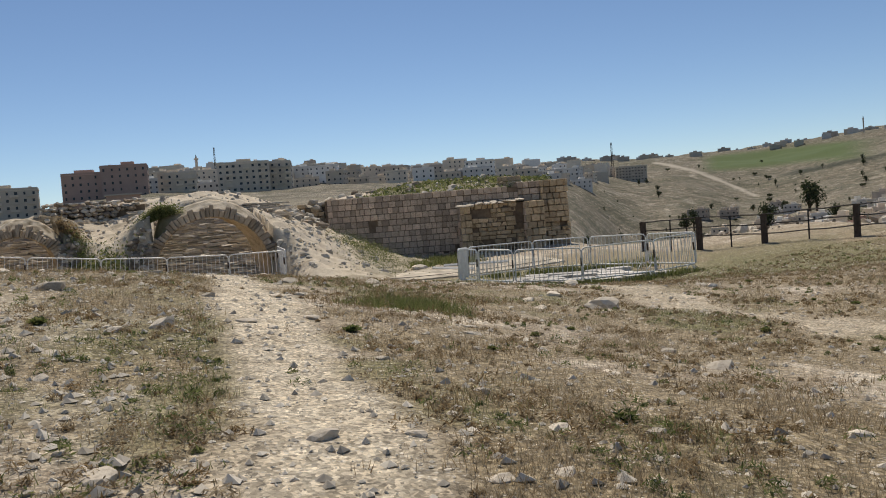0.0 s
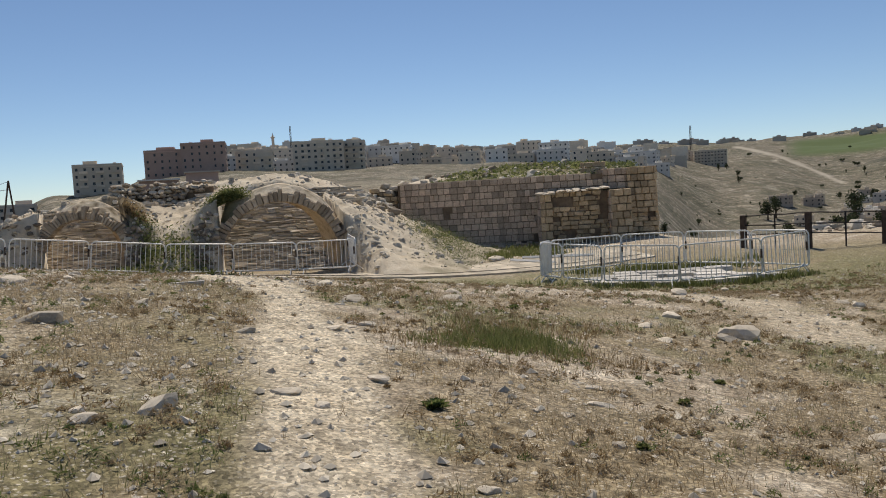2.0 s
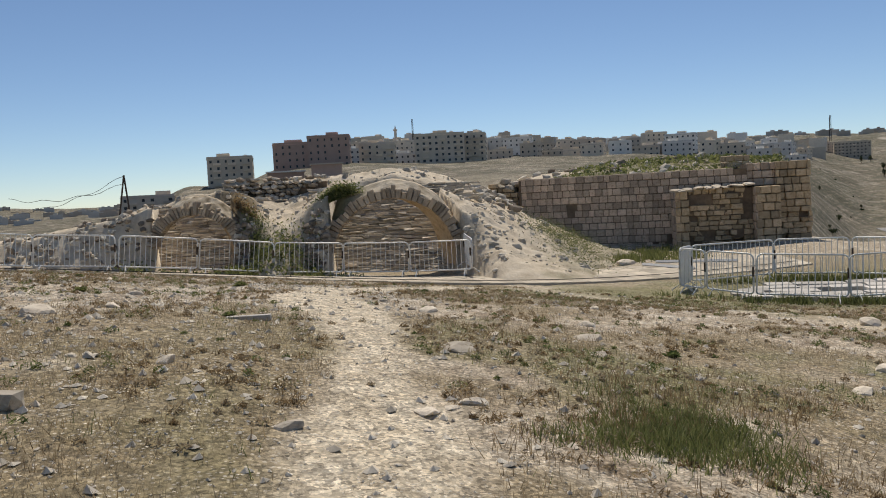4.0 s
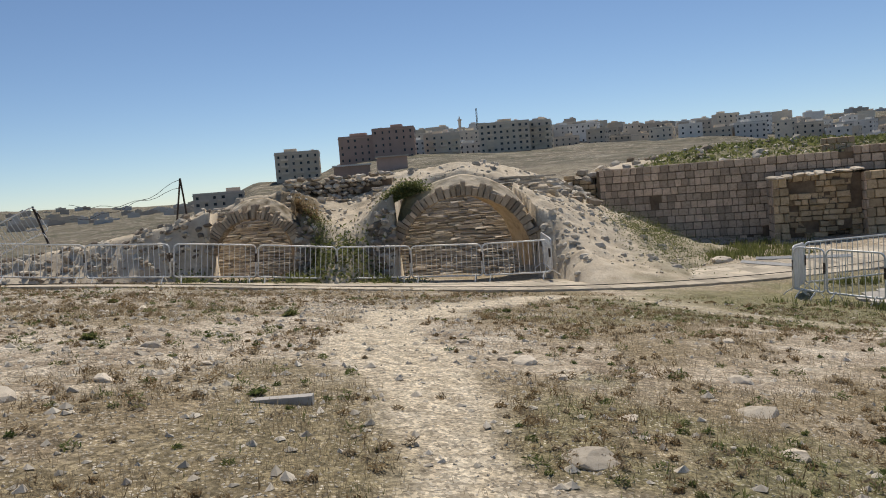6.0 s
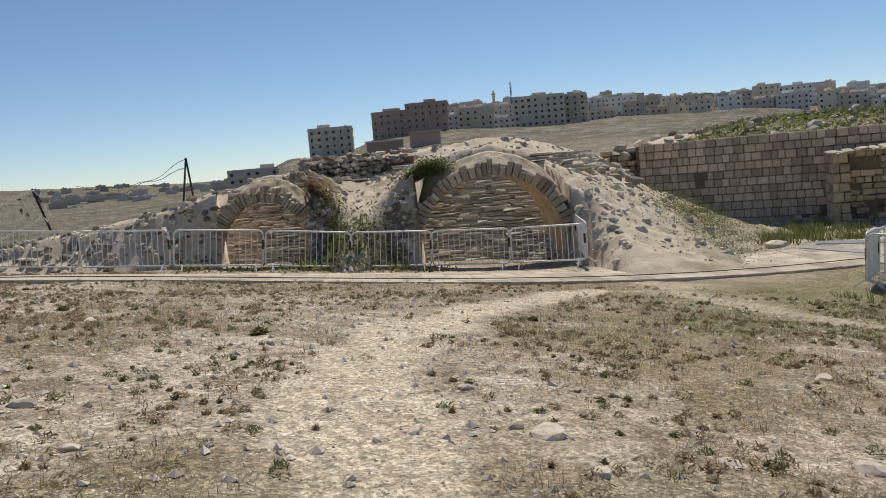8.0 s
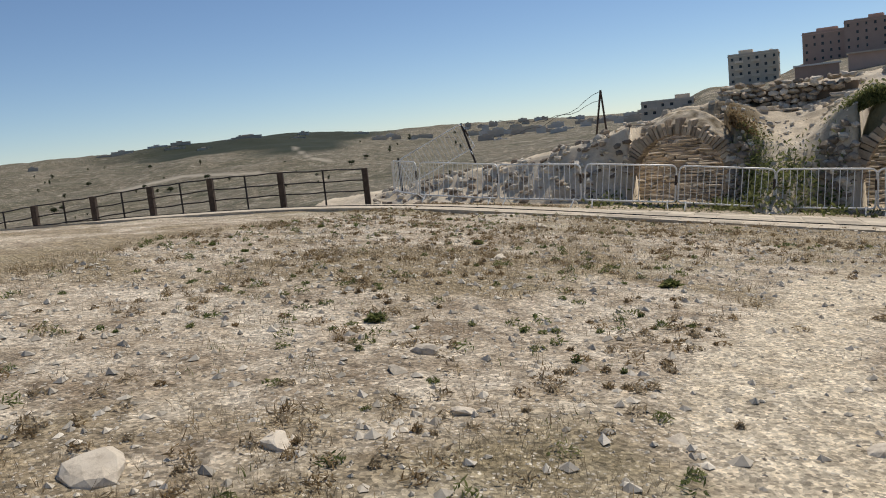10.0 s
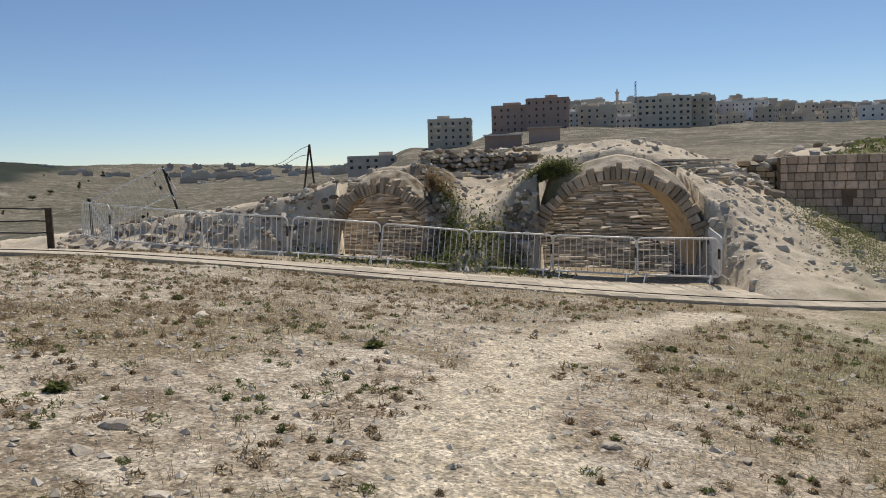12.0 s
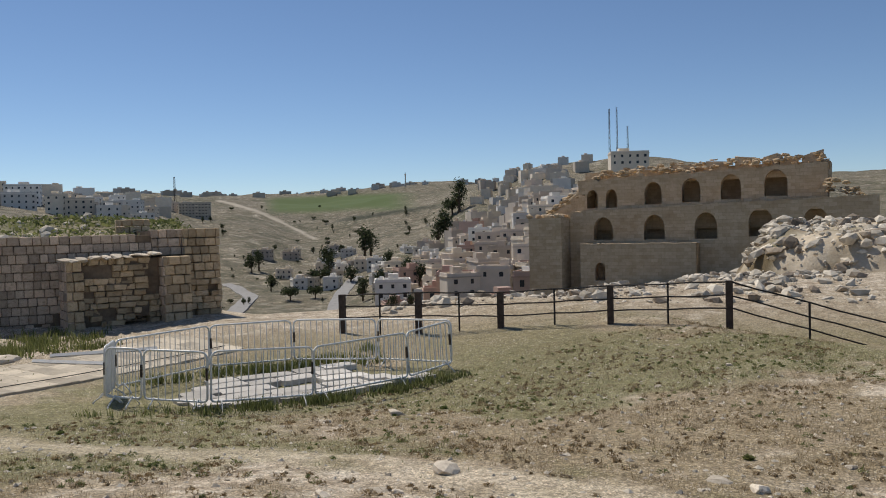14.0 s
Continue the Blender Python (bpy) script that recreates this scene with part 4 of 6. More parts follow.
def build_walkway():
    line = smooth_line(WALKWAY, 0.45)
    root = empty("pavement", Matrix.Identity(4), "worn pale stone-paved walkway", "pavement", "", "structure")
    vv, ff = [], []
    left_edge, right_edge, rows = [], [], []
    for i, p in enumerate(line):
        d = (line[min(i + 1, len(line) - 1)] - line[max(i - 1, 0)]).normalized()
        s = Vector((-d.y, d.x, 0))
        half = 1.45
        z = [float(local_z(p.x + s.x * k, p.y + s.y * k)) + 0.055 for k in (-half, half)]
        a, b = p - s * half, p + s * half
        vv += [(a.x, a.y, z[0] - 0.006), (b.x, b.y, z[1] - 0.006), (a.x, a.y, z[0] - 0.4), (b.x, b.y, z[1] - 0.4)]
        right_edge.append((a.x, a.y, z[0]))
        left_edge.append((b.x, b.y, z[1]))
        rows.append((p, d, s, (z[0] + z[1]) / 2, math.degrees(math.atan2(z[1] - z[0], 2 * half))))
    for i in range(len(line) - 1):
        b = i * 4
        ff += [[b, b + 4, b + 5, b + 1], [b + 2, b + 6, b + 4, b], [b + 1, b + 5, b + 7, b + 3]]
    place("bed", mesh_of("bed", vv, ff, M_BED), root)
    shapes = []
    for _ in range(6):
        v, f = block_shape(rng, 0.05)
        shapes.append(mesh_of("paver", np.array(v) - np.array([0, 0.5, 0]), f, M_PAVE))
    for p, d, s, z, tip in rows[2:]:
        if p.x < -12.5:
            continue
        rise = float(local_z(p.x + d.x * 0.4, p.y + d.y * 0.4) - local_z(p.x - d.x * 0.4, p.y - d.y * 0.4))
        fall = -math.degrees(math.atan2(rise, 0.8))
        y = -1.45
        while y < 1.43:
            w = rng.uniform(0.34, 0.62)
            b = min(y + w, 1.45)
            q = p + s * (y + b) / 2
            m = Matrix.Translation((q.x, q.y, z + 0.0 + math.tan(radians(tip)) * (y + b) / 2 - 0.03)) @ Matrix(((d.x, s.x, 0, 0), (d.y, s.y, 0, 0), (0, 0, 1, 0), (0, 0, 0, 1))) @ pose(0, 0, 0, tip + rng.uniform(-0.4, 0.4), fall + rng.uniform(-0.4, 0.4), rng.uniform(-2, 2)) @ Matrix.Diagonal((0.45 * rng.uniform(0.975, 0.995), (b - y) * 0.985, 0.07, 1))
            place("paver", shapes[int(rng.integers(0, 6))], root, m)
            y = b
    cable = [(a[0] * 0.82 + b[0] * 0.18, a[1] * 0.82 + b[1] * 0.18, a[2] * 0.82 + b[2] * 0.18 + 0.035) for a, b in zip(right_edge, left_edge)]
    place("cable", mesh_of("cable", *tube(cable, 0.010, 6), M_CABLE), None, None, "black cable lying along the paved walkway", "cable")
    for (ax, ay), (bx, by) in (((-0.4, 30.05), (1.05, 28.85)), ((0.0, 30.5), (2.4, 30.0))):
        q = [(ax + (bx - ax) * k / 5, ay + (by - ay) * k / 5, float(local_z(ax + (bx - ax) * k / 5, ay + (by - ay) * k / 5)) + 0.08) for k in range(6)]
        place("kerb", mesh_of("kerb", *tube(q, 0.06, 4), M_WHITE), None, None, "whitewashed stone edging of the walkway", "kerb", "kerbs", "structure")


build_walkway()


# ---- crowd barriers ----
def barrier_parts(root, width, height=1.02, bars=None, sheet=False):
    r, z0 = 0.12, 0.16
    a, b, t = -width / 2, width / 2, height
    loop = []
    for cx, cz, s in ((b - r, t - r, 0), (a + r, t - r, 90), (a + r * 0.6, z0 + r * 0.6, 180), (b - r * 0.6, z0 + r * 0.6, 270)):
        rr = r if s < 180 else r * 0.6
        loop += [(cx + rr * math.cos(radians(s + k)), 0, cz + rr * math.sin(radians(s + k))) for k in (0, 30, 60, 90)]
    place("frame", mesh_of("frame", *tube(loop, 0.021, 7, True), M_METAL, None, True), root)
    n = bars or max(5, round(width / 0.135) - 1)
    me = mesh_of("bar", *tube([(0, 0, z0), (0, 0, t)], 0.0095, 5), M_METAL)
    for i in range(n):
        place("bar", me, root, pose(a + width * (i + 1) / (n + 1), 0, 0))
    foot = mesh_of("foot", *tube([(0, -0.24, 0.0), (0, -0.20, 0.045), (0, 0, z0 + 0.03), (0, 0.20, 0.045), (0, 0.24, 0.0)], 0.015, 5), M_METAL)
    for x in (a + 0.18, b - 0.18):
        place("foot", foot, root, pose(x, 0, 0))
    clip = mesh_of("hook", *tube([(0, 0, 0.55), (0, 0, 0.78)], 0.028, 6), M_POST)
    place("hook", clip, root, pose(b - 0.005, 0, 0), "rusty coupling hook")
    if sheet:
        place("panel", mesh_of("panel", box_v(a + 0.03, -0.006, z0, b - 0.03, 0.006, t), BOX_F, M_METAL), root, pose(0, 0.02, 0), "painted sheet metal panel")


def barrier(p, q, label, group, height=1.02, za=None, zb=None, sheet=False):
    za = float(local_z(*p)) if za is None else za
    zb = float(local_z(*q)) if zb is None else zb
    w = math.hypot(q[0] - p[0], q[1] - p[1])
    m = Matrix.Translation(((p[0] + q[0]) / 2, (p[1] + q[1]) / 2, (za + zb) / 2)) @ pose(0, 0, 0, rng.uniform(-2, 2), -math.degrees(math.atan2(zb - za, w)), math.degrees(math.atan2(q[1] - p[1], q[0] - p[0])))
    root = empty("crowd_barrier", m, label, "barrier", group)
    barrier_parts(root, math.hypot(w, zb - za) - 0.06, height, None, sheet)
    return root


ROW = [(-18.4, 21.9), (-16.35, 22.75), (-14.25, 23.4), (-12.6, 24.7), (-10.73, 25.6), (-8.92, 26.45), (-6.98, 26.75), (-5.15, 26.85)]
ROW_Z = [0.55, 0.32, 0.18, -0.06, -0.3, -0.45, -0.52, -0.52]
for a, b, za, zb in zip(ROW, ROW[1:], ROW_Z, ROW_Z[1:]):
    barrier(a, b, "galvanised crowd barrier standing in front of the arches", "barrier row", 1.0, za, zb)
barrier(ROW[-1], (-5.75, 28.6), "galvanised crowd barrier closing the end of the row", "barrier row", 1.0, -0.5, -0.42)
barrier((-20.3, 22.6), ROW[0], "galvanised crowd barrier at the fence corner", "barrier row", 1.0, 0.6, 0.55)
lean = empty("crowd_barrier", Matrix.Translation((-21.43, 25.62, 1.09)) @ pose(0, 0, 0, 0, -24.4, 49.5), "galvanised crowd barrier tipped up against fence posts", "barrier", "barrier row")
barrier_parts(lean, 2.3, 1.0)
for p, q in (((-22.2, 24.4, 0.2), (-22.3, 24.45, 1.6)), ((-20.75, 26.3, 1.2), (-21.05, 26.1, 2.48))):
    place("prop_post", mesh_of("prop_post", *tube([p, q], 0.035, 6), M_BLACK), None, None, "thin dark post propping a tipped barrier", "post", "prop posts")
PEN = [(0.42, 24.6), (1.0, 24.1), (1.98, 23.3), (3.89, 23.1), (6.04, 23.35), (7.33, 23.75), (6.3, 25.35), (4.75, 26.6), (2.95, 27.0), (0.75, 25.7), (0.42, 24.6)]
for i, (a, b) in enumerate(zip(PEN, PEN[1:])):
    barrier(a, b, "solid-faced white barrier of the pen" if i == 9 else "white-painted crowd barrier round the stone slabs", "barrier pen", 1.06, None, None, i == 9)


def build_slabs():
    for iy in range(5):
        x = 1.35 + 0.35 * abs(iy - 1) + rng.uniform(0, 0.2)
        while x < 5.9 - 0.2 * iy:
            w = rng.uniform(0.5, 1.25)
            y = 23.55 + iy * 0.52
            if not (iy == 2 and 3.9 < x + w / 2 < 4.9):
                v, f = block_shape(rng, 0.03)
                q = (np.array(v) - np.array([0, 0.5, 0])) * np.array([w * 0.97, 0.48, 0.14])
                z = float(local_z(x + w / 2, y)) + 0.05
                place("stone_slab", mesh_of("stone_slab", q, f, M_SLAB), None, pose(x + w / 2, y, z, rng.uniform(-1.5, 1.5), rng.uniform(-1.5, 1.5), rng.uniform(-3, 3) + 4), "bleached flat stone slab inside the barrier pen", "slab", "pen slabs")
            x += w


build_slabs()


# ---- dark post and rail fences ----
def fence(points, tops, height, label):
    root = empty("fence", Matrix.Identity(4), label, "fence")
    def post(x, y, top, r, mat, deep):
        v, f = tube([(x, y, top - height - deep), (x, y, top)], r, 4 if r > 0.04 else 6)
        place("post", mesh_of("post", v, f, mat), root)
    for i, ((x, y), t) in enumerate(zip(points, tops)):
        post(x, y, t, 0.11, M_POST, 0.5)
        if i:
            (a, b), s = points[i - 1], tops[i - 1]
            post((a + x) / 2, (b + y) / 2, (s + t) / 2, 0.026, M_BLACK, 0.5)
            for k in (0.02, 0.34, 0.64):
                q = [(a + (x - a) * j / 6, b + (y - b) * j / 6, s + (t - s) * j / 6 - k + 0.012 * math.sin(i * 3 + j * 2.0 + k * 9)) for j in range(7)]
                place("rail", mesh_of("rail", *tube(q, 0.02, 5), M_BLACK), root)


fence([(7.24, 29.50), (8.72, 27.83), (10.33, 26.31), (12.28, 24.27), (13.83, 21.88), (16.3, 19.4), (18.6, 16.9)], [0.42, 0.50, 0.50, 0.66, 0.80, -0.2, -0.9], 1.0, "dark timber posts with black steel rails at the slope edge")
FENCE_L = [(-21.02, 22.18), (-22.31, 20.20), (-24.10, 18.94), (-25.69, 17.81), (-27.17, 16.65), (-28.69, 15.40), (-30.23, 14.04), (-31.70, 12.56)]
FENCE_L_Z = [1.48, 1.61, 1.63, 1.56, 1.44, 1.33, 1.17, 0.96]
fence(FENCE_L, FENCE_L_Z, 0.97, "dark timber posts with black steel rails along the cliff edge")


# ---- leaning pole frame with slack wires ----
def build_poles():
    x, y, z = -16.4, 27.2, 1.98
    root = empty("pole_frame", pose(x, y, z), "two dark poles leaned together with slack wires", "pole")
    for a in (-0.30, 0.14):
        place("pole", mesh_of("pole", *tube([(a, 0, -0.5), (0.0, 0, 0.98)], 0.03, 6), M_POST), root)
    for k, zz in ((0.95, 0.9), (0.7, 0.2)):
        q = [(-7.0 * t, 3.0 * t, k - zz * 1.1 * t - 1.0 * t * (1 - t) + 0.05 * math.sin(t * 21)) for t in [i / 16 for i in range(17)]]
        place("wire", mesh_of("wire", *tube(q, 0.008, 4), M_BLACK), root, None, "thin slack wire")


build_poles()


# ---- the castle ruin across the hollow ----
def arched_wall(length, z0, z1, arches, thick, rough_top=0.0, seed=0, slope=0.0):
    """A wall from x = 0 with arched openings (middle, sill, half width, springing); front at y = 0."""
    pile = Pile()
    xs = {0.0, length}
    for m, sill, h, spring in arches:
        xs |= {m + h * math.cos(math.pi * k / 10) for k in range(11)}
    k = 0.0
    while k < length:
        xs.add(k)
        k += 0.7
    xs = sorted(xs)
    def top(x):
        return z1 + slope * x + rough_top * noise.noise((x * 0.9, seed, 0)) + rough_top * 0.5 * noise.noise((x * 2.7, seed, 4))
    for a, b in zip(xs, xs[1:]):
        if b - a < 1e-4:
            continue
        mid = (a + b) / 2
        hit = [q for q in arches if abs(mid - q[0]) < q[2]]
        ta, tb = top(a), top(b)
        if hit:
            m, sill, h, spring = hit[0]
            za, zb = (spring + 1.25 * math.sqrt(max(h * h - (t - m) ** 2, 0)) for t in (a, b))
            pile.add([(a, 0, z0), (b, 0, z0), (b, 0, sill), (a, 0, sill)], [[0, 1, 2, 3]])
            pile.add([(a, 0, za), (b, 0, zb), (b, 0, tb), (a, 0, ta)], [[0, 1, 2, 3]])
            pile.add([(a, 0, za), (b, 0, zb), (b, thick, zb), (a, thick, za)], [[3, 2, 1, 0]])
            pile.add([(a, 0, sill), (b, 0, sill), (b, thick, sill), (a, thick, sill)], [[0, 1, 2, 3]])
            pile.add([(a, thick, z0), (b, thick, z0), (b, thick, sill), (a, thick, sill)], [[3, 2, 1, 0]])
        else:
            pile.add([(a, 0, z0), (b, 0, z0), (b, 0, tb), (a, 0, ta)], [[0, 1, 2, 3]])
        pile.add([(a, 0, ta), (b, 0, tb), (b, thick, tb), (a, thick, ta)], [[0, 1, 2, 3]])
        for q in arches:
            for e in (q[0] - q[2], q[0] + q[2]):
                if abs(a - e) < 1e-4:
                    pile.add([(e, 0, q[1]), (e, thick, q[1]), (e, thick, q[3]), (e, 0, q[3])], [[0, 1, 2, 3], [3, 2, 1, 0]])
    pile.add(box_v(0, thick + 2.5, z0, length, thick + 3.0, z1 + slope * length * 0.5 - 0.4), BOX_F)
    for x in (0.0, length):
        pile.add([(x, 0, z0), (x, thick + 2.5, z0), (x, thick + 2.5, z1 + slope * x - 0.2), (x, 0, top(x))], [[0, 1, 2, 3], [3, 2, 1, 0]])
    return pile


def build_castle():
    CL, CR = Vector((67.6, 94.0)), Vector((86.6, 63.7))
    length = (CR - CL).length
    m = Matrix.Translation((CL.x, CL.y, 0)) @ pose(0, 0, 0, 0, 0, math.degrees(math.atan2(CR.y - CL.y, CR.x - CL.x)))
    root = empty("castle_ruin", m, "ruined two-storey sandstone castle wall with rows of arches", "ruin")
    low = [(4.5, -0.3, 1.25, 1.1), (11.1, -0.3, 1.3, 1.2), (17.4, -0.3, 1.35, 1.25), (23.7, -0.1, 1.35, 1.6), (29.7, -0.1, 1.35, 1.5)]
    place("lower_wall", arched_wall(length + 0.5, -7, 3.45, low, 1.4, 0.18, 1, 0.028).mesh("lower_wall", M_CASTLE), root)
    up = [(1.9, 3.9, 0.75, 5.4), (4.5, 3.9, 0.75, 5.4), (10.0, 4.2, 1.1, 5.7), (14.8, 4.3, 1.15, 5.9), (19.6, 4.5, 1.2, 6.1), (24.8, 4.7, 1.3, 6.3)]
    upper = arched_wall(30.5, 1.0, 7.6, up, 1.3, 0.35, 2, 0.03).mesh("upper_wall", M_CASTLE)
    place("upper_wall", upper, root, pose(0.4, 2.6, 0))
    pile = Pile()
    pile.add(box_v(-0.2, 0.1, 3.0, 31, 3.2, 3.42), BOX_F)
    pile.add(box_v(0, 3.6, 7.0, 31, 9.5, 7.75), BOX_F)
    place("terrace", pile.mesh("terrace", M_CASTLE), root, None, "grass-grown stone ledge")
    front = arched_wall(14.5, -8.0, -0.7, [(2.6, -5.4, 0.65, -3.9)], 1.0, 0.1, 3).mesh("front_wall", M_CASTLE)
    place("front_wall", front, root, pose(2.2, -2.6, 0))
    pile = Pile()
    pile.add(box_v(-4.6, -3.2, -9, -0.1, 2.5, 2.7), BOX_F)
    for k in range(40):
        a, b, s = rng.uniform(-4.6, -0.4), rng.uniform(-3, 2), rng.uniform(0.4, 1.0)
        v, f = rock_shape(rng, 0.8, 0.25, 1, 0.7)
        pile.add(v * s + np.array([a, b, 2.6]), f)
    place("side_tower", pile.mesh("side_tower", M_CASTLE), root, None, "stubby square corner tower")
    for k in range(240):      # crumbling crown
        x = rng.uniform(-1, 35)
        s = rng.uniform(0.3, 0.95)
        back = rng.uniform(3, 8)
        base = 7.7 + 0.03 * x + (back - 3) * 0.22
        if x > 30.5:
            back, base = rng.uniform(0.5, 5), 4.4 + (35 - x) * 0.5 * rng.random()
        if x < 3:
            base -= (3 - x) * 0.9
        me = BLOCK_CROWN[int(rng.integers(0, 4))]
        place("block", me, root, pose(x, back, base + rng.uniform(-0.2, 0.45), rng.uniform(-9, 9), rng.uniform(-9, 9), rng.uniform(0, 90)) @ Matrix.Diagonal((s * 1.3, s, s * 0.75, 1)))
    slope_v = [(-4.4, 3, 2.0), (1.5, 3, 2.0), (1.5, 9, 2.0), (-4.4, 9, 2.0), (-4.2, 3.4, 3.2), (1.5, 3.0, 7.2), (1.5, 9, 8.0), (-4.2, 9, 4.0)]
    place("shoulder", mesh_of("shoulder", slope_v, BOX_F, M_CASTLE), root, None, "crumbled rubble shoulder of the wall")
    for k in range(100):
        x, s = rng.uniform(-4.5, 1.6), rng.uniform(0.3, 0.9)
        t = (x + 4.4) / 5.9
        place("block", BLOCK_CROWN[int(rng.integers(0, 4))], root, pose(x, 2.7 + rng.random() * 4, 3.0 + 4.2 * t * rng.uniform(0.55, 1.05) + 0.3 * rng.random(), rng.uniform(-15, 15), rng.uniform(-15, 15), rng.uniform(0, 90)) @ Matrix.Diagonal((s * 1.3, s, s * 0.75, 1)))
    for x, w, h in ((12.5, 2.6, 1.6), (16.3, 3.0, 1.7), (20.2, 2.4, 2.0), (23.2, 2.2, 1.9), (25.6, 2.0, 1.6), (28.0, 2.4, 2.1), (29.6, 1.2, 0.9)):
        v = np.array(box_v(x, 5.5, 7.6, x + w, 6.6, 7.9 + h))
        v[4:, 0] += rng.uniform(-0.35, 0.35, 4)
        v[4:, 2] += rng.uniform(-0.5, 0.3, 4)
        place("parapet", mesh_of("parapet", v, BOX_F, M_CASTLE), root)
    place("backing", mesh_of("backing", box_v(0, 7.0, 6.5, 31, 12, 8.9), BOX_F, M_CASTLE), root)


BLOCK_CROWN = [mesh_of("block", *rock_shape(rng, 0.85, 0.2, 1, 0.85), M_OCHRE) for _ in range(4)]
build_castle()


# ---- rubble heap and low ruins beyond the right-hand fence ----
def build_heap():
    hx, hy = 34.5, 34.0
    us = np.arange(-14, 18.01, 0.3)
    U, V = np.meshgrid(us, us, indexing="ij")
    u, v = U.ravel(), V.ravel()
    x, y = hx + u, hy + v
    # a = across the view from the hilltop, b = away from it
    a, b = 0.63 * u - 0.78 * v, 0.78 * u + 0.63 * v
    d = np.hypot(np.where(a < 2, (a - 2) / 7.2, (a - 2) / 18), np.where(b < 0, b / 9.0, b / 7.0))
    z = -3.6 + 5.35 * (1 - step(0.5, 1.1, d + 0.10 * vnoise(u, v, 2.2, 121, 3))) ** 0.8 + 0.5 * vnoise(u, v, 2.0, 123, 3)
    n = len(us)
    i, j = np.meshgrid(np.arange(n - 1) * n, np.arange(n - 1), indexing="ij")
    a = (i + j).ravel()
    me = mesh_of("rubble_heap", np.stack([x, y, z], 1), np.stack([a, a + n, a + n + 1, a + 1], 1), M_EARTH, dict(green=np.clip(vnoise(u, v, 2.2, 125, 3) * 1.5, 0, 1), straw=np.clip(vnoise(u, v, 2, 127, 3) * 1.5 + 0.3, 0, 1)), True)
    place("rubble_heap", me, None, None, "earth heap strewn with rubble beyond the fence", "mound", "", "structure")
    bits = Rubble()
    for _ in range(11000):
        k = int(rng.integers(0, len(u)))
        if d[k] > 1.1 or b[k] > 3 or rng.random() > 0.35 + 0.65 * (d[k] < 0.85):
            continue
        s = 0.10 + 0.75 * rng.random() ** 2.6
        bits.add(float(x[k]) + rng.uniform(-0.2, 0.2), float(y[k]) + rng.uniform(-0.2, 0.2), float(z[k]), s, rng.random() < 0.25, 0.45)
    bits.done("heap_stones", "weathered building stones on the rubble heap")


build_heap()
low = Rubble()
for _ in range(800):
    t, off = rng.uniform(0, 1), rng.uniform(2.0, 14)
    x, y = 7.5 + 12 * t + off * 0.8, 31.0 - 10 * t + off * 0.7
    low.add(x, y, gz(x, y), 0.08 + 0.5 * rng.random() ** 2.5, rng.random() < 0.2)
low.done("slope_rubble", "weathered rubble stones below the fence")


# ---- towns, valley, trees ----
def spot(az, el, r0=70.0, r1=3500.0):
    """Where the land rises to an elevation along a bearing."""
    r = np.geomspace(r0, r1, 900)
    x, y = CX + r * math.sin(radians(az)), CY + r * math.cos(radians(az))
    z = ground_z(x, y)
    e = np.degrees(np.arctan2(z - EYE_Z, r))
    k = int(np.argmax(e >= el)) if np.any(e >= el) else int(np.argmax(e))
    return float(x[k]), float(y[k]), float(z[k]), float(r[k])


PANE = mesh_of("window", box_v(-0.5, -0.06, 0, 0.5, 0.1, 1), BOX_F, M_GLASS)


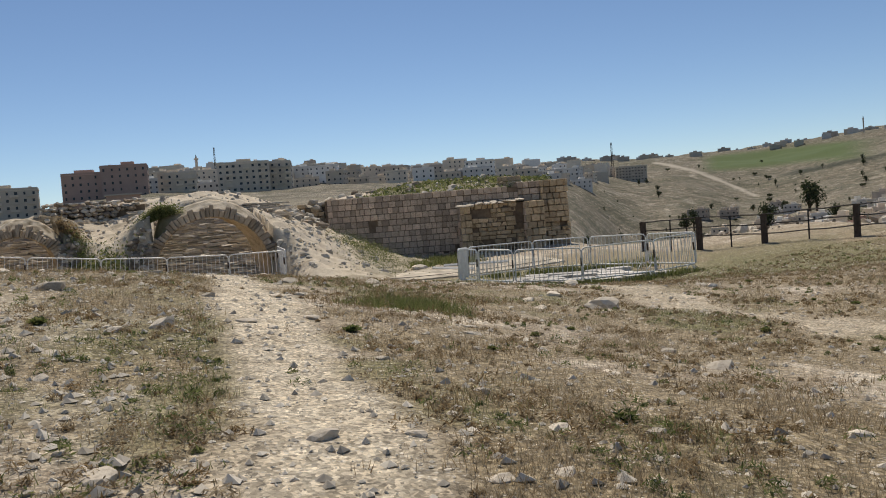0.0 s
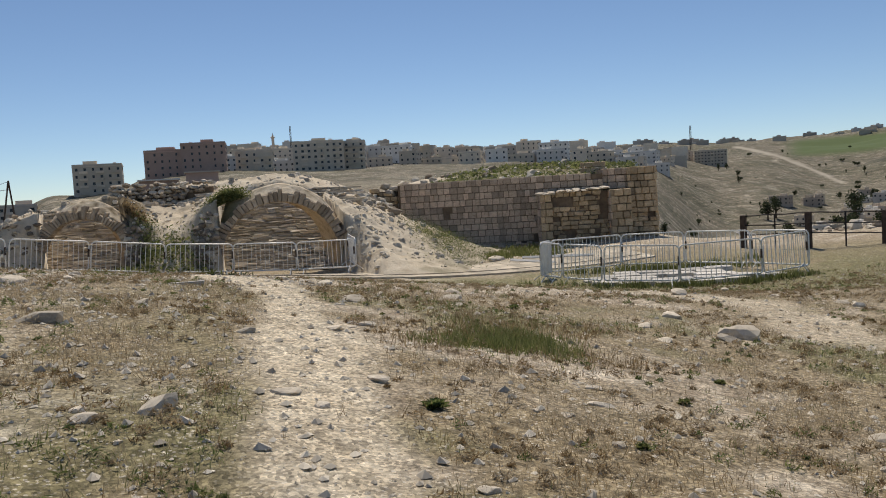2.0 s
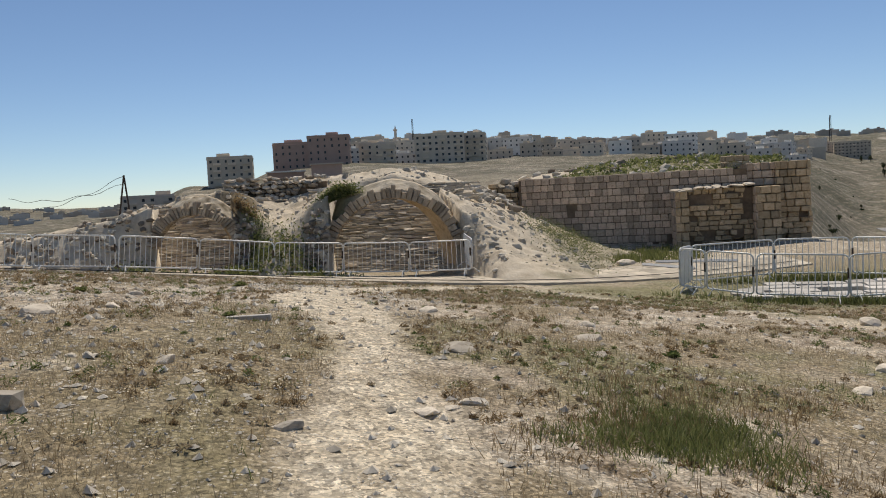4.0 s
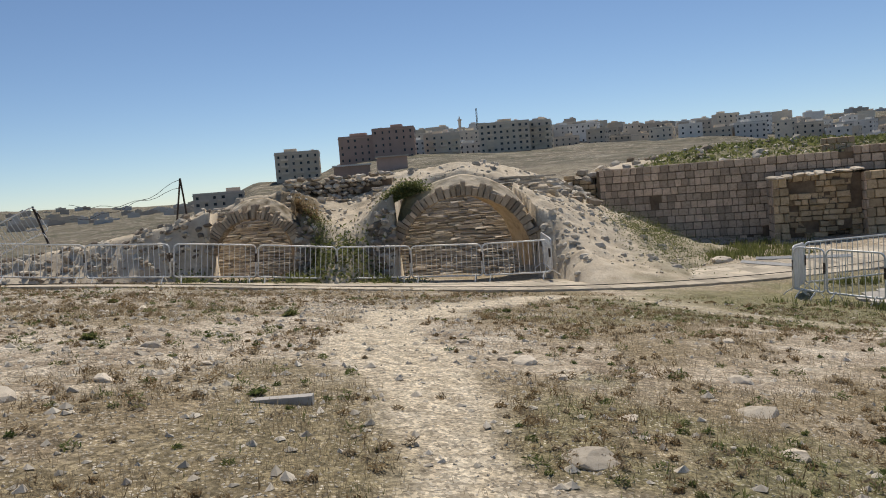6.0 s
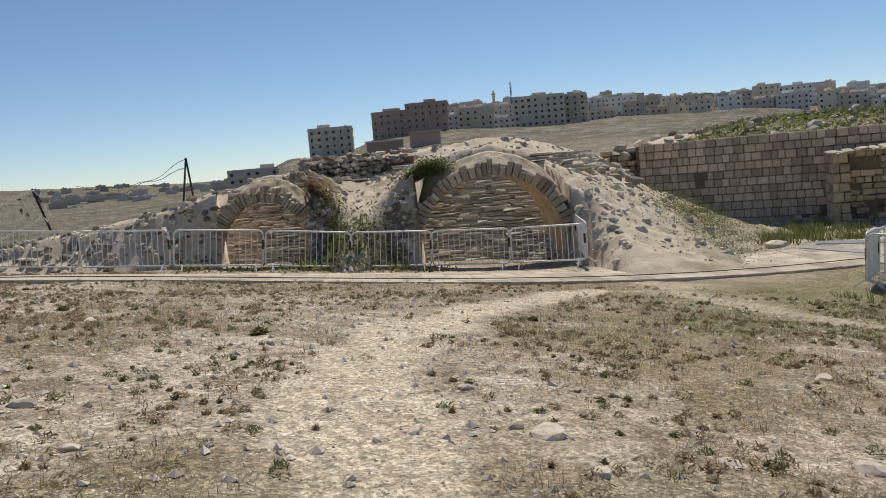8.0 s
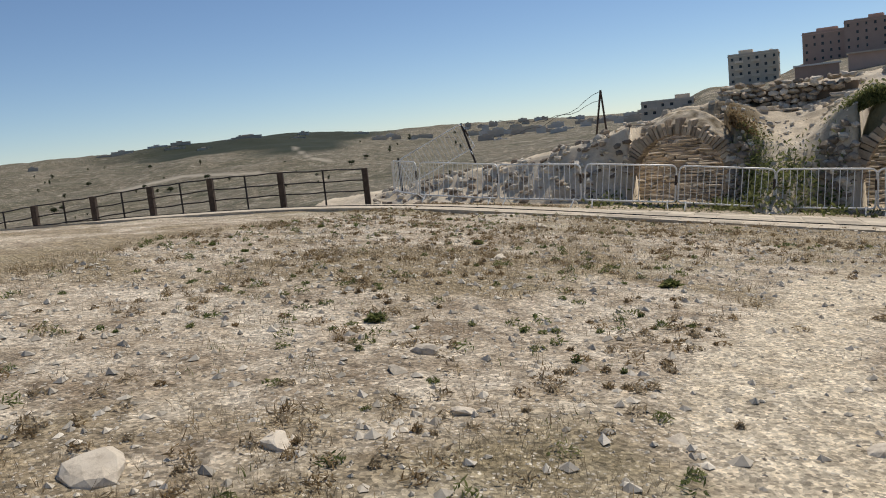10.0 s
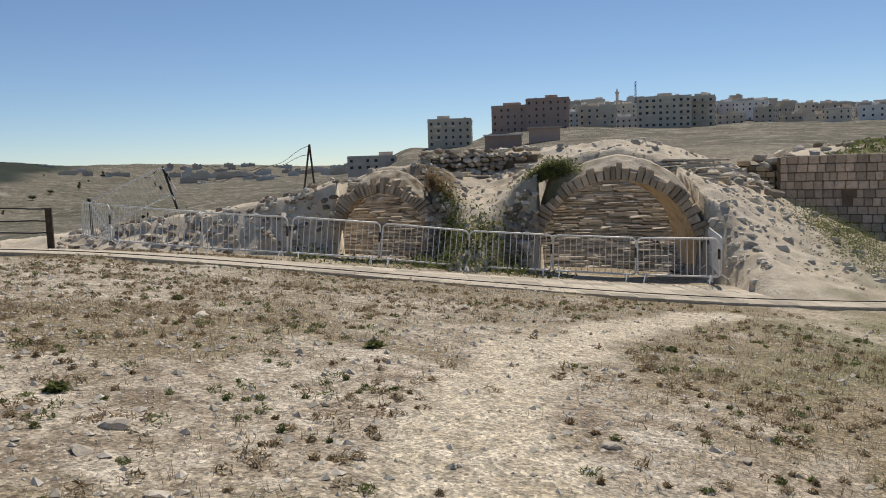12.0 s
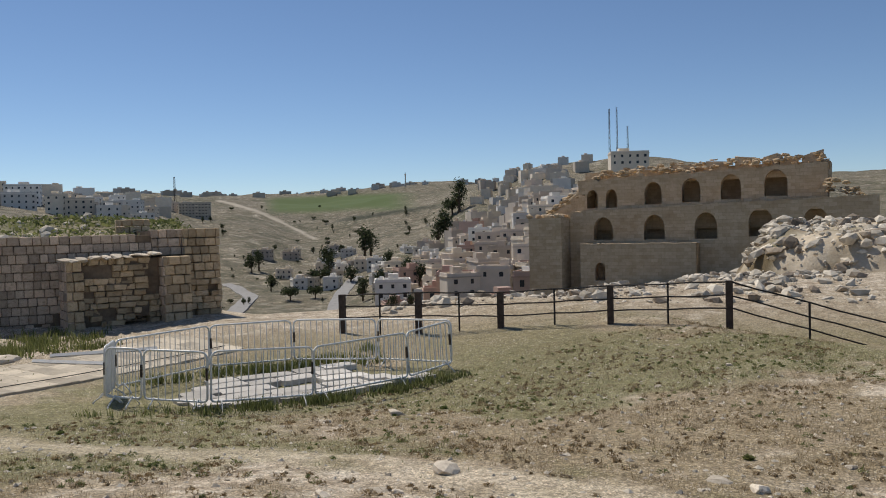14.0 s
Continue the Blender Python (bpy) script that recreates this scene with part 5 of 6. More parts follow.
def house(x, y, z, w, d, floors, mat, turn, rows=True, label="flat-roofed limestone block of flats", storey=3.1, group="town houses", win=1.2, extra=True):
    root = empty("house", pose(x, y, z, 0, 0, turn), label, "building", group)
    h = floors * storey
    pile = Pile()
    pile.add(box_v(-w / 2, -d / 2, -9, w / 2, d / 2, h), BOX_F)
    for a in (box_v(-w / 2, -d / 2, h, w / 2, -d / 2 + 0.3, h + 0.8), box_v(-w / 2, d / 2 - 0.3, h, w / 2, d / 2, h + 0.8), box_v(-w / 2, -d / 2 + 0.3, h, -w / 2 + 0.3, d / 2 - 0.3, h + 0.8), box_v(w / 2 - 0.3, -d / 2 + 0.3, h, w / 2, d / 2 - 0.3, h + 0.8)):
        pile.add(a, BOX_F)
    place("wall", pile.mesh("wall", mat), root)
    if extra:
        q = rng.uniform(-0.3, 0.3) * w
        place("roof_room", mesh_of("roof_room", box_v(q - w * 0.14, -d * 0.2, h - 0.1, q + w * 0.14, d * 0.2, h + 2.4), BOX_F, mat), root)
        if rng.random() < 0.6:
            q = rng.uniform(-0.4, 0.4) * w
            place("water_tank", mesh_of("water_tank", *tube([(q, 0, h), (q, 0, h + 1.6)], 0.7, 8), M_WHITE), root)
    if rows:
        n = max(2, int(w / 3.3))
        for f in range(floors):
            for i in range(n):
                if rng.random() < 0.08:
                    continue
                place("window", PANE, root, pose(-w / 2 + w * (i + 0.5) / n + rng.uniform(-0.1, 0.1), -d / 2, f * storey + 0.95) @ Matrix.Diagonal((0.8 * win * rng.uniform(0.8, 1.3), 1, 1.25, 1)))
        if group == "ridge blocks" and win > 1.1:
            for f in range(1, floors):
                for q in (-0.28, 0.05, 0.36):
                    place("balcony", mesh_of("balcony", box_v(w * q - 1.7, -d / 2 - 1.1, f * storey - 0.1, w * q + 1.7, -d / 2 + 0.1, f * storey + 0.85), BOX_F, mat), root)
        place("cornice", mesh_of("cornice", box_v(-w / 2 - 0.25, -d / 2 - 0.25, h - 0.35, w / 2 + 0.25, d / 2 + 0.25, h - 0.05), BOX_F, mat), root)
        ns = max(1, int(d / 4))
        for f in range(floors):
            for i in range(ns):
                place("window", PANE, root, pose(w / 2, -d / 2 + d * (i + 0.5) / ns, f * storey + 0.95, 0, 0, 90) @ Matrix.Diagonal((0.8 * win, 1, 1.2, 1)))
    return root


FAR_TOWN = Pile()


def far_house(x, y, z, w, d, floors, kind, turn):
    """A house too far off for its windows to show."""
    h = floors * 3.1
    v = np.array(box_v(-w / 2, -d / 2, -6, w / 2, d / 2, h) + box_v(-w * 0.2, -d * 0.3, h, w * 0.1, d * 0.2, h + 2.2))
    FAR_TOWN.add(spin(v, radians(turn)) + np.array([x, y, z]), BOX_F + [[i + 8 for i in q] for q in BOX_F], kind)


def at_bearing(az, r):
    return CX + r * math.sin(radians(az)), CY + r * math.cos(radians(az))


# three large blocks on the near ridge
x, y = at_bearing(-27.6, 400)
house(x, y, 4.5, 20.5, 15, 6, M_HOUSE[0], 24, True, "pale six-storey stone block of flats", 3.15, "ridge blocks")
x, y = at_bearing(-22.6, 425)
house(x, y, 17.5, 30, 18, 4, M_HOUSE[3], 17, True, "dark brown stepped stone hotel block", 3.2, "ridge blocks", 1.0)
x, y = at_bearing(-20.9, 421)
house(x, y, 17.5, 21, 16, 5, M_HOUSE[3], 17, True, "dark brown stepped stone hotel wing", 3.1, "ridge blocks", 1.0)
x, y = at_bearing(-13.3, 452)
house(x, y, 15.0, 27, 16, 6, M_HOUSE[0], 14, True, "cream stone block of flats with balconies", 3.1, "ridge blocks", 1.5)
x, y = at_bearing(-10.8, 462)
house(x, y, 15.0, 12, 16, 6, M_HOUSE[0], 8, True, "cream stone block of flats with balconies", 3.1, "ridge blocks", 1.3)
x, y = at_bearing(-17.6, 440)
house(x, y, 17.0, 19, 14, 4, M_HOUSE[0], 15, True, "plain limestone block of flats", 3.1, "ridge blocks", 1.2)
x, y = at_bearing(-33.0, 380)
house(x, y, 1.0, 22, 12, 2, M_HOUSE[1], 30, True, "low grey concrete row of houses", 3.0, "ridge blocks", 1.6)
for az, r, w in ((-24.0, 300, 14), (-21.2, 300, 12)):
    x, y = at_bearing(az, r)
    z = gz(x, y)
    root = empty("canopy_shed", pose(x, y, z, 0, 0, -az), "open shed with white sheet roof", "shed", "sheds")
    place("roof", mesh_of("roof", box_v(-w / 2, -4, 4.4, w / 2, 4, 4.9), BOX_F, M_WHITE if w > 13 else M_HOUSE[1]), root)
    place("wall", mesh_of("wall", box_v(-w / 2 + 0.5, -3, -4, w / 2 - 0.5, 3, 4.4), BOX_F, M_HOUSE[3]), root)
for ring, r in enumerate((520, 590, 670, 760, 860, 980)):
    az = -20.0 + rng.uniform(0, 1.2) + max(0, ring - 4) * 2
    while az < 11.5:
        w = rng.uniform(11, 22)
        x, y = at_bearing(az, r + rng.uniform(-25, 25))
        z = gz(x, y)
        if math.degrees(math.atan2(z - EYE_Z, r)) > 0.6:
            house(x, y, z - 1.5, w, rng.uniform(10, 14), int(rng.integers(2, 5)), M_HOUSE[int(rng.choice([0, 0, 1, 2, 2]))], -az + rng.uniform(-18, 18), r < 800, "flat-roofed limestone town house")
        az += math.degrees(w / r) * rng.uniform(0.85, 1.25)
x, y = at_bearing(13.3, 1000)
house(x, y, gz(x, y), 36, 20, 5, M_HOUSE[0], -10, True, "large pale stone block on the ridge", 3.4, "ridge blocks", 1.8)
for az in (11.0, 9.6, 12.0):
    x, y = at_bearing(az, rng.uniform(1000, 1150))
    house(x, y, gz(x, y), rng.uniform(12, 20), 12, 3, M_HOUSE[1], -az)
for _ in range(46):      # houses along the far ridge lines
    az = rng.uniform(8, 33)
    x, y = at_bearing(az, rng.uniform(1500, 1620))
    far_house(x, y, gz(x, y) - 1, rng.uniform(12, 26), 12, int(rng.integers(1, 4)), int(rng.integers(0, 3)), -az)
for _ in range(80):
    az = rng.uniform(-47, -33)
    x, y = at_bearing(az, rng.uniform(1300, 2500))
    far_house(x, y, gz(x, y) - 1, rng.uniform(14, 30), 14, int(rng.integers(1, 5)), int(rng.integers(0, 3)), -az)
for _ in range(24):
    az = rng.uniform(-75, -45)
    x, y = at_bearing(az, rng.uniform(1480, 1620))
    far_house(x, y, gz(x, y) - 1, rng.uniform(14, 40), 14, int(rng.integers(1, 3)), int(rng.integers(0, 3)), -az)
place("far_town", FAR_TOWN.mesh("far_town", M_HOUSE[:3]), None, None, "distant flat-roofed houses along the ridges", "houses", "", "stuff")
# hillside town beside the castle
for _ in range(95):
    el = rng.uniform(-4.6, 4.0)
    az = rng.uniform(30.5 + max(0, el) * 1.0 + max(0, -el - 3) * -1.5, 40.5)
    x, y, z, r = spot(az, el, 150)
    s = rng.uniform(0.7, 1.15)
    house(x, y, z - 1, 13 * s, 11 * s, int(rng.integers(2, 4)), M_HOUSE[int(rng.choice([0, 0, 1, 1, 2]))], -az + rng.uniform(-25, 25), r < 400, "stepped hillside house of stone and render", 3.0, "hillside houses")
for _ in range(62):
    el = rng.uniform(-6.3, 2.4)
    az = rng.uniform(float(np.interp(el, (-6.3, -3.3, -0.1, 2.6), (25.8, 26.6, 32, 34.6))), 37.2)
    x, y, z, r = spot(az, el, 130)
    s = rng.uniform(0.55, 1.0)
    house(x, y, z - 1, 12 * s, 10 * s, int(rng.integers(1, 4)), M_HOUSE[int(rng.choice([0, 1, 1, 3, 2]))], -az + rng.uniform(-35, 35), r < 420, "stepped hillside house of stone and render", 3.0, "hillside houses")
for az, el, w in ((24.6, -3.0, 14), (20.4, -4.2, 12), (19.4, -2.2, 13), (22.5, -1.8, 9), (26.8, -3.4, 12), (28.3, -3.4, 13), (29.6, -3.9, 12), (17.6, -2.0, 14)):
    x, y, z, r = spot(az, el, 120)
    house(x, y, z - 0.5, w, 10, 2, M_HOUSE[int(rng.integers(0, 3))], -az + rng.uniform(-20, 20), True, "flat-roofed house on the valley side", 3.0, "valley houses")
for _ in range(34):
    az = rng.uniform(17, 32)
    el = rng.uniform(-5.2, -1.2) if az > 23 else rng.uniform(-4.4, -1.6)
    x, y, z, r = spot(az, el, 110)
    house(x, y, z - 0.5, rng.uniform(7, 12), rng.uniform(7, 10), int(rng.integers(1, 3)), M_HOUSE[int(rng.choice([0, 1, 2, 2]))], -az + rng.uniform(-30, 30), True, "flat-roofed house on the valley side", 3.0, "valley houses")
x, y, z, r = spot(29.9, -4.2, 120)
house(x, y, z, 9, 8, 1, M_RED, -30, True, "house front painted dark red", 3.0, "valley houses", 1.2, False)
for az, top, base, r, n in ((-15.1, 5.2, 3.5, 620, 3), (12.1, 3.55, 2.6, 1100, 3), (-16.3, 4.8, 3.6, 640, 1), (41.4, 7.5, 4.4, 420, 3), (41.9, 7.6, 4.4, 420, 3), (42.6, 6.3, 4.4, 420, 3), (27.6, 3.7, 2.9, 1500, 1)):
    x, y = at_bearing(az, r)
    a, b = EYE_Z + r * math.tan(radians(base)), EYE_Z + r * math.tan(radians(top))
    root = empty("radio_mast", pose(x, y, a), "slender steel radio mast on the ridge" if n == 3 else "slim pale minaret tower", "mast", "masts")
    t = 0.35 * r / 500 if n == 3 else 1.1
    if n == 3:
        for k in range(3):
            c = Vector((math.cos(k * 2.1), math.sin(k * 2.1), 0)) * t * 2
            place("leg", mesh_of("leg", *tube([c - Vector((0, 0, 15)), c * 0.5 + Vector((0, 0, b - a))], t * 0.35, 4), M_POST), root)
        for k in range(9):
            place("brace", mesh_of("brace", *tube([(-t * 1.7, 0, (b - a) * k / 9), (t * 1.7, 0, (b - a) * (k + 0.9) / 9)], t * 0.25, 4), M_POST), root)
    else:
        place("shaft", mesh_of("shaft", *tube([(0, 0, -20), (0, 0, (b - a) * 0.7), (0, 0, (b - a) * 0.72), (0, 0, (b - a) * 0.78), (0, 0, (b - a) * 0.8), (0, 0, b - a)], [t, t, t * 1.6, t * 1.6, t * 0.8, 0.1], 8), M_HOUSE[1]), root)
x, y = at_bearing(42.6, 410)
house(x, y, EYE_Z + 410 * math.tan(radians(3.6)), 18, 12, 2, M_HOUSE[0], -35, True, "stone house on the crest below the masts")


def road(points, width, label):
    line = smooth_line([spot(a, e, 90)[:2] for a, e in points], 6.0)
    vv, ff = [], []
    for i, p in enumerate(line):
        d = (line[min(i + 1, len(line) - 1)] - line[max(i - 1, 0)]).normalized()
        s = Vector((-d.y, d.x, 0)) * width / 2
        zs = [gz(*(p + s * k).xy) for k in (-1, 0, 1)]
        z = max(zs) + 0.35
        vv += [(*(p - s).xy, z), (*(p + s).xy, z), (*(p + s * 1.15).xy, z - 3), (*(p - s * 1.15).xy, z - 3)]
    for i in range(len(line) - 1):
        b = i * 4
        ff += [[b, b + 4, b + 5, b + 1], [b + 1, b + 5, b + 6, b + 2], [b + 3, b + 7, b + 4, b]]
    place("road", mesh_of("road", vv, ff, M_ROAD), None, None, label, "road", "", "structure")


road([(14.9, -6.0), (15.8, -5.3), (16.6, -4.6), (15.9, -4.1), (15.0, -3.7)], 7.0, "pale asphalt road bending down the valley")
road([(21.9, -6.4), (22.3, -5.4), (22.8, -4.6), (23.4, -4.0), (24.0, -3.6)], 6.0, "pale asphalt street climbing the valley")


def tree_mesh(seed, h, wide):
    r2 = np.random.default_rng(seed)
    v, f = tube([(0, 0, -0.5), (0.05, 0, h * 0.3), (0.1, 0.05, h * 0.75)], [h * 0.045, h * 0.035, h * 0.012], 6)
    trunk = Pile()
    trunk.add(v, f)
    crown = Pile()
    for k in range(20):
        a, e, l = r2.uniform(0, 6.28), r2.uniform(-0.1, 1.2), wide * r2.uniform(0.1, 0.45)
        tip = Vector((math.cos(a) * l, math.sin(a) * l, h * 0.38 + h * 0.42 * r2.random() * (1.15 - l / wide)))
        if k < 8:
            v, f = tube([(0.05, 0, h * 0.25), tip], [h * 0.02, h * 0.006], 4)
            trunk.add(v, f)
        for _ in range(24):
            c = np.array(tip) + r2.normal(0, 1, 3) * np.array([wide * 0.11, wide * 0.11, h * 0.09])
            d, e2 = r2.normal(0, 1, 3), r2.normal(0, 1, 3)
            d, e2 = d / np.linalg.norm(d) * wide * 0.07, e2 / np.linalg.norm(e2) * wide * 0.055
            crown.add([c - d, c + e2, c + d, c - e2], [[0, 1, 2, 3]])
    return trunk.mesh("trunk", M_BARK), crown.mesh("crown", M_TREE)


TREES = [tree_mesh(s, h, w) for s, h, w in ((1, 7, 5), (2, 9, 4.5), (3, 6, 6))]


def tree(x, y, z, size, label="dark evergreen tree on the valley side"):
    t, c = TREES[int(rng.integers(0, 3))]
    root = empty("tree", pose(x, y, z, 0, 0, rng.uniform(0, 360)) @ Matrix.Scale(size, 4), label, "tree", "trees")
    place("trunk", t, root)
    place("crown", c, root)


for az, el, s in ((24.5, -2.5, 1.5), (24.9, -2.2, 1.2), (30.1, -1.4, 1.5), (29.6, -1.7, 1.3), (22.0, -3.6, 1.0), (21.3, -3.9, 1.1), (16.8, -3.0, 1.0), (17.3, -2.9, 0.9), (23.4, -4.0, 1.0), (26.0, -3.3, 1.0), (27.5, -4.3, 1.3), (28.0, -4.6, 1.2), (26.4, -4.6, 1.2), (20.9, -4.9, 0.9), (19.2, -5.0, 1.0), (21.9, -2.9, 1.2), (31.2, 0.8, 1.4), (30.7, 0.6, 1.2), (27.2, -4.0, 1.1), (25.3, -4.9, 1.2), (24.1, -5.2, 1.0), (18.0, -4.3, 0.9)):
    x, y, z, r = spot(az, el, 90)
    tree(x, y, z, s * 0.9 * r / 260)
for _ in range(16):
    x, y, z, r = spot(rng.uniform(23.5, 28.5), rng.uniform(-6.4, -4.2), 90)
    tree(x, y, z - 0.5, rng.uniform(0.45, 0.9), "leafy green tree among the valley houses")
for _ in range(170):
    az, el = (rng.uniform(10, 34), rng.uniform(-5.5, 1.5)) if rng.random() < 0.7 else (rng.uniform(-75, -45), rng.uniform(-3, 0.3))
    x, y, z, r = spot(az, el, 110)
    tree(x, y, z - 0.3, rng.uniform(0.15, 0.5) * (1 if r < 700 else 2.2), "low dark bush on the far slope")


# ---- stones, grass and weeds on the hilltop ----
def scatter_stones():
    near = [(2.05, 10.6, 0.5), (1.75, 6.7, 0.24), (1.95, 5.9, 0.27), (-1.8, 5.3, 0.19), (-2.1, 4.45, 0.14), (-1.93, 4.3, 0.14), (0.16, 2.71, 0.1), (0.38, 2.79, 0.11), (0.45, 3.39, 0.1), (0.86, 3.43, 0.1), (1.78, 3.65, 0.16), (-0.37, 4.85, 0.09), (0.2, 5.8, 0.08), (1.05, 10.5, 0.25), (1.55, 11.6, 0.32), (-3.3, 6.9, 0.34), (-1.39, 5.8, 0.14), (-2.07, 7.27, 0.14), (0.2, 6.6, 0.15), (-0.98, 11.03, 0.32), (1.83, 10.2, 0.28), (1.1, 9.7, 0.22), (-1.78, 9.5, 0.26), (-1.43, 8.24, 0.16), (0.21, 7.04, 0.1)]
    later = [(-2.25, 11.36, 0.18), (-4.67, 11.28, 0.1), (-5.4, 11.09, 0.18), (-1.67, 11.8, 0.22), (-1.04, 12.06, 0.2), (-1.7, 10.33, 0.15), (-0.85, 10.22, 0.2), (-2.6, 11.87, 0.24), (-5.19, 10.76, 0.14), (-9.16, 12.07, 0.14), (-4.93, 9.2, 0.24), (-4.72, 9.8, 0.16), (-4.56, 10.62, 0.13), (-3.77, 11.04, 0.14), (1.52, 15.31, 0.42), (0.91, 15.18, 0.2), (4.32, 13.9, 0.27), (4.4, 13.5, 0.22), (4.47, 20.88, 0.3), (2.41, 15.65, 0.36), (-0.87, 30.7, 0.62), (-12.86, 23.28, 0.3), (-13.9, 22.7, 0.28)]
    for x, y, s in near + later:
        stone(x, y, gz(x, y), s, "", "field stones", False, 0.35)
    place("concrete_strip", mesh_of("concrete_strip", box_v(-0.17, -0.035, -0.02, 0.17, 0.035, 0.035), BOX_F, M_SLAB), None, pose(-3.48, 9.74, gz(-3.48, 9.74), 0, 0, 18), "narrow pale stone strip lying in the grass", "slab")
    for _ in range(230):
        y = 2.2 + 20 * rng.random() ** 1.3
        x = rng.uniform(-0.55, 0.62) * (y + 4) - 0.08 * y
        if along(WALKWAY, np.array([x]), np.array([y]))[0] < 1.2 or (0 < x < 7.6 and y > 22.4):
            continue
        stone(x, y, gz(x, y), 0.05 + 0.13 * rng.random() ** 3, "", "field stones", False, 0.35)


scatter_stones()


def clear_of(x, y):
    return (along(WALKWAY, x, y) > 0.98) & ~((x > 1.3) & (x < 6.0) & (y > 23.3) & (y < 26.2))


def build_pebbles():
    r2 = np.random.default_rng(21)
    shapes = [(q * np.array([1, 1, 0.7]), [[0, 1, 2], [0, 2, 3], [0, 3, 4], [0, 4, 5], [0, 5, 1], [6, 2, 1], [6, 3, 2], [6, 4, 3], [6, 5, 4], [6, 1, 5]]) for q in (np.concatenate([[[0.1, 0, 0.75]], np.stack([np.cos(np.arange(5) * 1.257), np.sin(np.arange(5) * 1.257), 0.3 + 0 * np.arange(5)], 1) * 0.5, [[0, 0, -0.1]]]) * r2.uniform(0.65, 1.3, (7, 3)) for _ in range(6))]
    pts, faces, n, count = [], [], 0, 0
    N = 90000
    y = 1.6 + 21 * r2.random(N) ** 1.5
    x = r2.uniform(-0.62, 0.62, N) * (y + 3.5) - 0.1 * y
    worn, straw, green = cover(x, y)
    keep = clear_of(x, y) & (r2.random(N) < 0.22 + 0.6 * np.clip(0.15 * worn + 0.8 * step(-0.2, -1.6, x + 0.2 * y - 0.6) * (1 - worn) - green, 0, 1))
    z = ground_z(x, y)
    for i in np.nonzero(keep)[0]:
        v, f = shapes[int(r2.integers(0, 6))]
        s = 0.009 + 0.07 * r2.random() ** 6 + 0.0009 * y[i]
        q = spin(v * np.array([1, 0.8, 0.8]) * s, r2.uniform(0, 6.28)) + np.array([x[i], y[i], z[i] - s * 0.04])
        pts.append(q)
        faces.append(np.array(f) + n)
        n += len(v)
    me = mesh_of("pebbles", np.concatenate(pts), np.concatenate(faces), M_ROCKS)
    place("pebbles", me, None, None, "pale limestone pebbles strewn over the dry soil", "pebbles", "", "stuff")


build_pebbles()


def blades(name, N, blades_each, height, width, mat, weight, label, seed, lean=0.5, spread=0.05, box=None, far=24.0):
    """Tufts of thin leaning blades, thinned by weight(worn, straw, green)."""
    r2 = np.random.default_rng(seed)
    edge = 1.0
    if box:
        x, y = r2.uniform(box[0], box[1], N), r2.uniform(box[2], box[3], N)
    else:
        y = 1.2 + (far - 1.2) * r2.random(N) ** 1.35
        x = r2.uniform(-0.66, 0.66, N) * (y + 4) - 0.09 * y
    if box:
        d = np.minimum(np.minimum(x - box[0], box[1] - x) / (box[1] - box[0]), np.minimum(y - box[2], box[3] - y) / (box[3] - box[2]))
        edge = step(0.02, 0.4, d + 0.2 * vnoise(x, y, 0.5, seed + 1, 2))
    worn, straw, green = cover(x, y)
    clump = step(-0.25, 0.45, vnoise(x, y, 0.55, seed + 3, 2) + 0.35 * vnoise(x, y, 2.2, seed + 7, 2))
    keep = clear_of(x, y) & (r2.random(N) < weight(worn, straw, green) * edge * (0.12 + 0.88 * clump))
    x, y = x[keep], y[keep]
    z = ground_z(x, y)
    n = len(x)
    far_k = 1 + np.clip((y - 6) * 0.045, 0, 1.0)
    hgt = height * r2.uniform(0.45, 1.25, n) * (0.75 + 0.25 * far_k)
    V = np.zeros((n, blades_each, 3, 3))
    a = r2.uniform(0, 2 * math.pi, (n, blades_each))
    l = r2.uniform(0.05, lean, (n, blades_each))
    ox, oy = r2.normal(0, spread, (n, blades_each)), r2.normal(0, spread, (n, blades_each))
    h = hgt[:, None] * r2.uniform(0.55, 1.1, (n, blades_each))
    w = width * far_k[:, None] * r2.uniform(0.7, 1.3, (n, blades_each))
    bx, by = x[:, None] + ox, y[:, None] + oy
    t = r2.uniform(0, math.pi, (n, blades_each))
    for k, s in ((0, -1), (1, 1)):
        V[:, :, k, 0], V[:, :, k, 1], V[:, :, k, 2] = bx + s * w * np.cos(t), by + s * w * np.sin(t), z[:, None] - 0.01
    V[:, :, 2, 0], V[:, :, 2, 1], V[:, :, 2, 2] = bx + np.cos(a) * l * h, by + np.sin(a) * l * h, z[:, None] + h
    m = n * blades_each
    me = mesh_of(name, V.reshape(-1, 3), np.arange(m * 3).reshape(-1, 3), mat)
    place(name, me, None, None, label, "grass", "", "stuff")


blades("dry_grass", 150000, 6, 0.045, 0.0017, M_STRAW, lambda w, s, g: np.clip(0.08 + 0.8 * s - 0.95 * w, 0.01, 1), "short straw-dry grass in patches", 41, 1.3)
blades("brown_weeds", 36000, 5, 0.06, 0.0022, M_BROWN, lambda w, s, g: np.clip(0.10 + 0.6 * s + 0.2 * g - w, 0.006, 1), "brown dried weed stalks", 43, 0.9, 0.04)
blades("green_grass", 46000, 7, 0.045, 0.0024, M_GREEN, lambda w, s, g: np.clip(0.03 + 0.85 * g - w, 0.004, 1), "green grass tufts among the dry growth", 45, 0.9, 0.05)


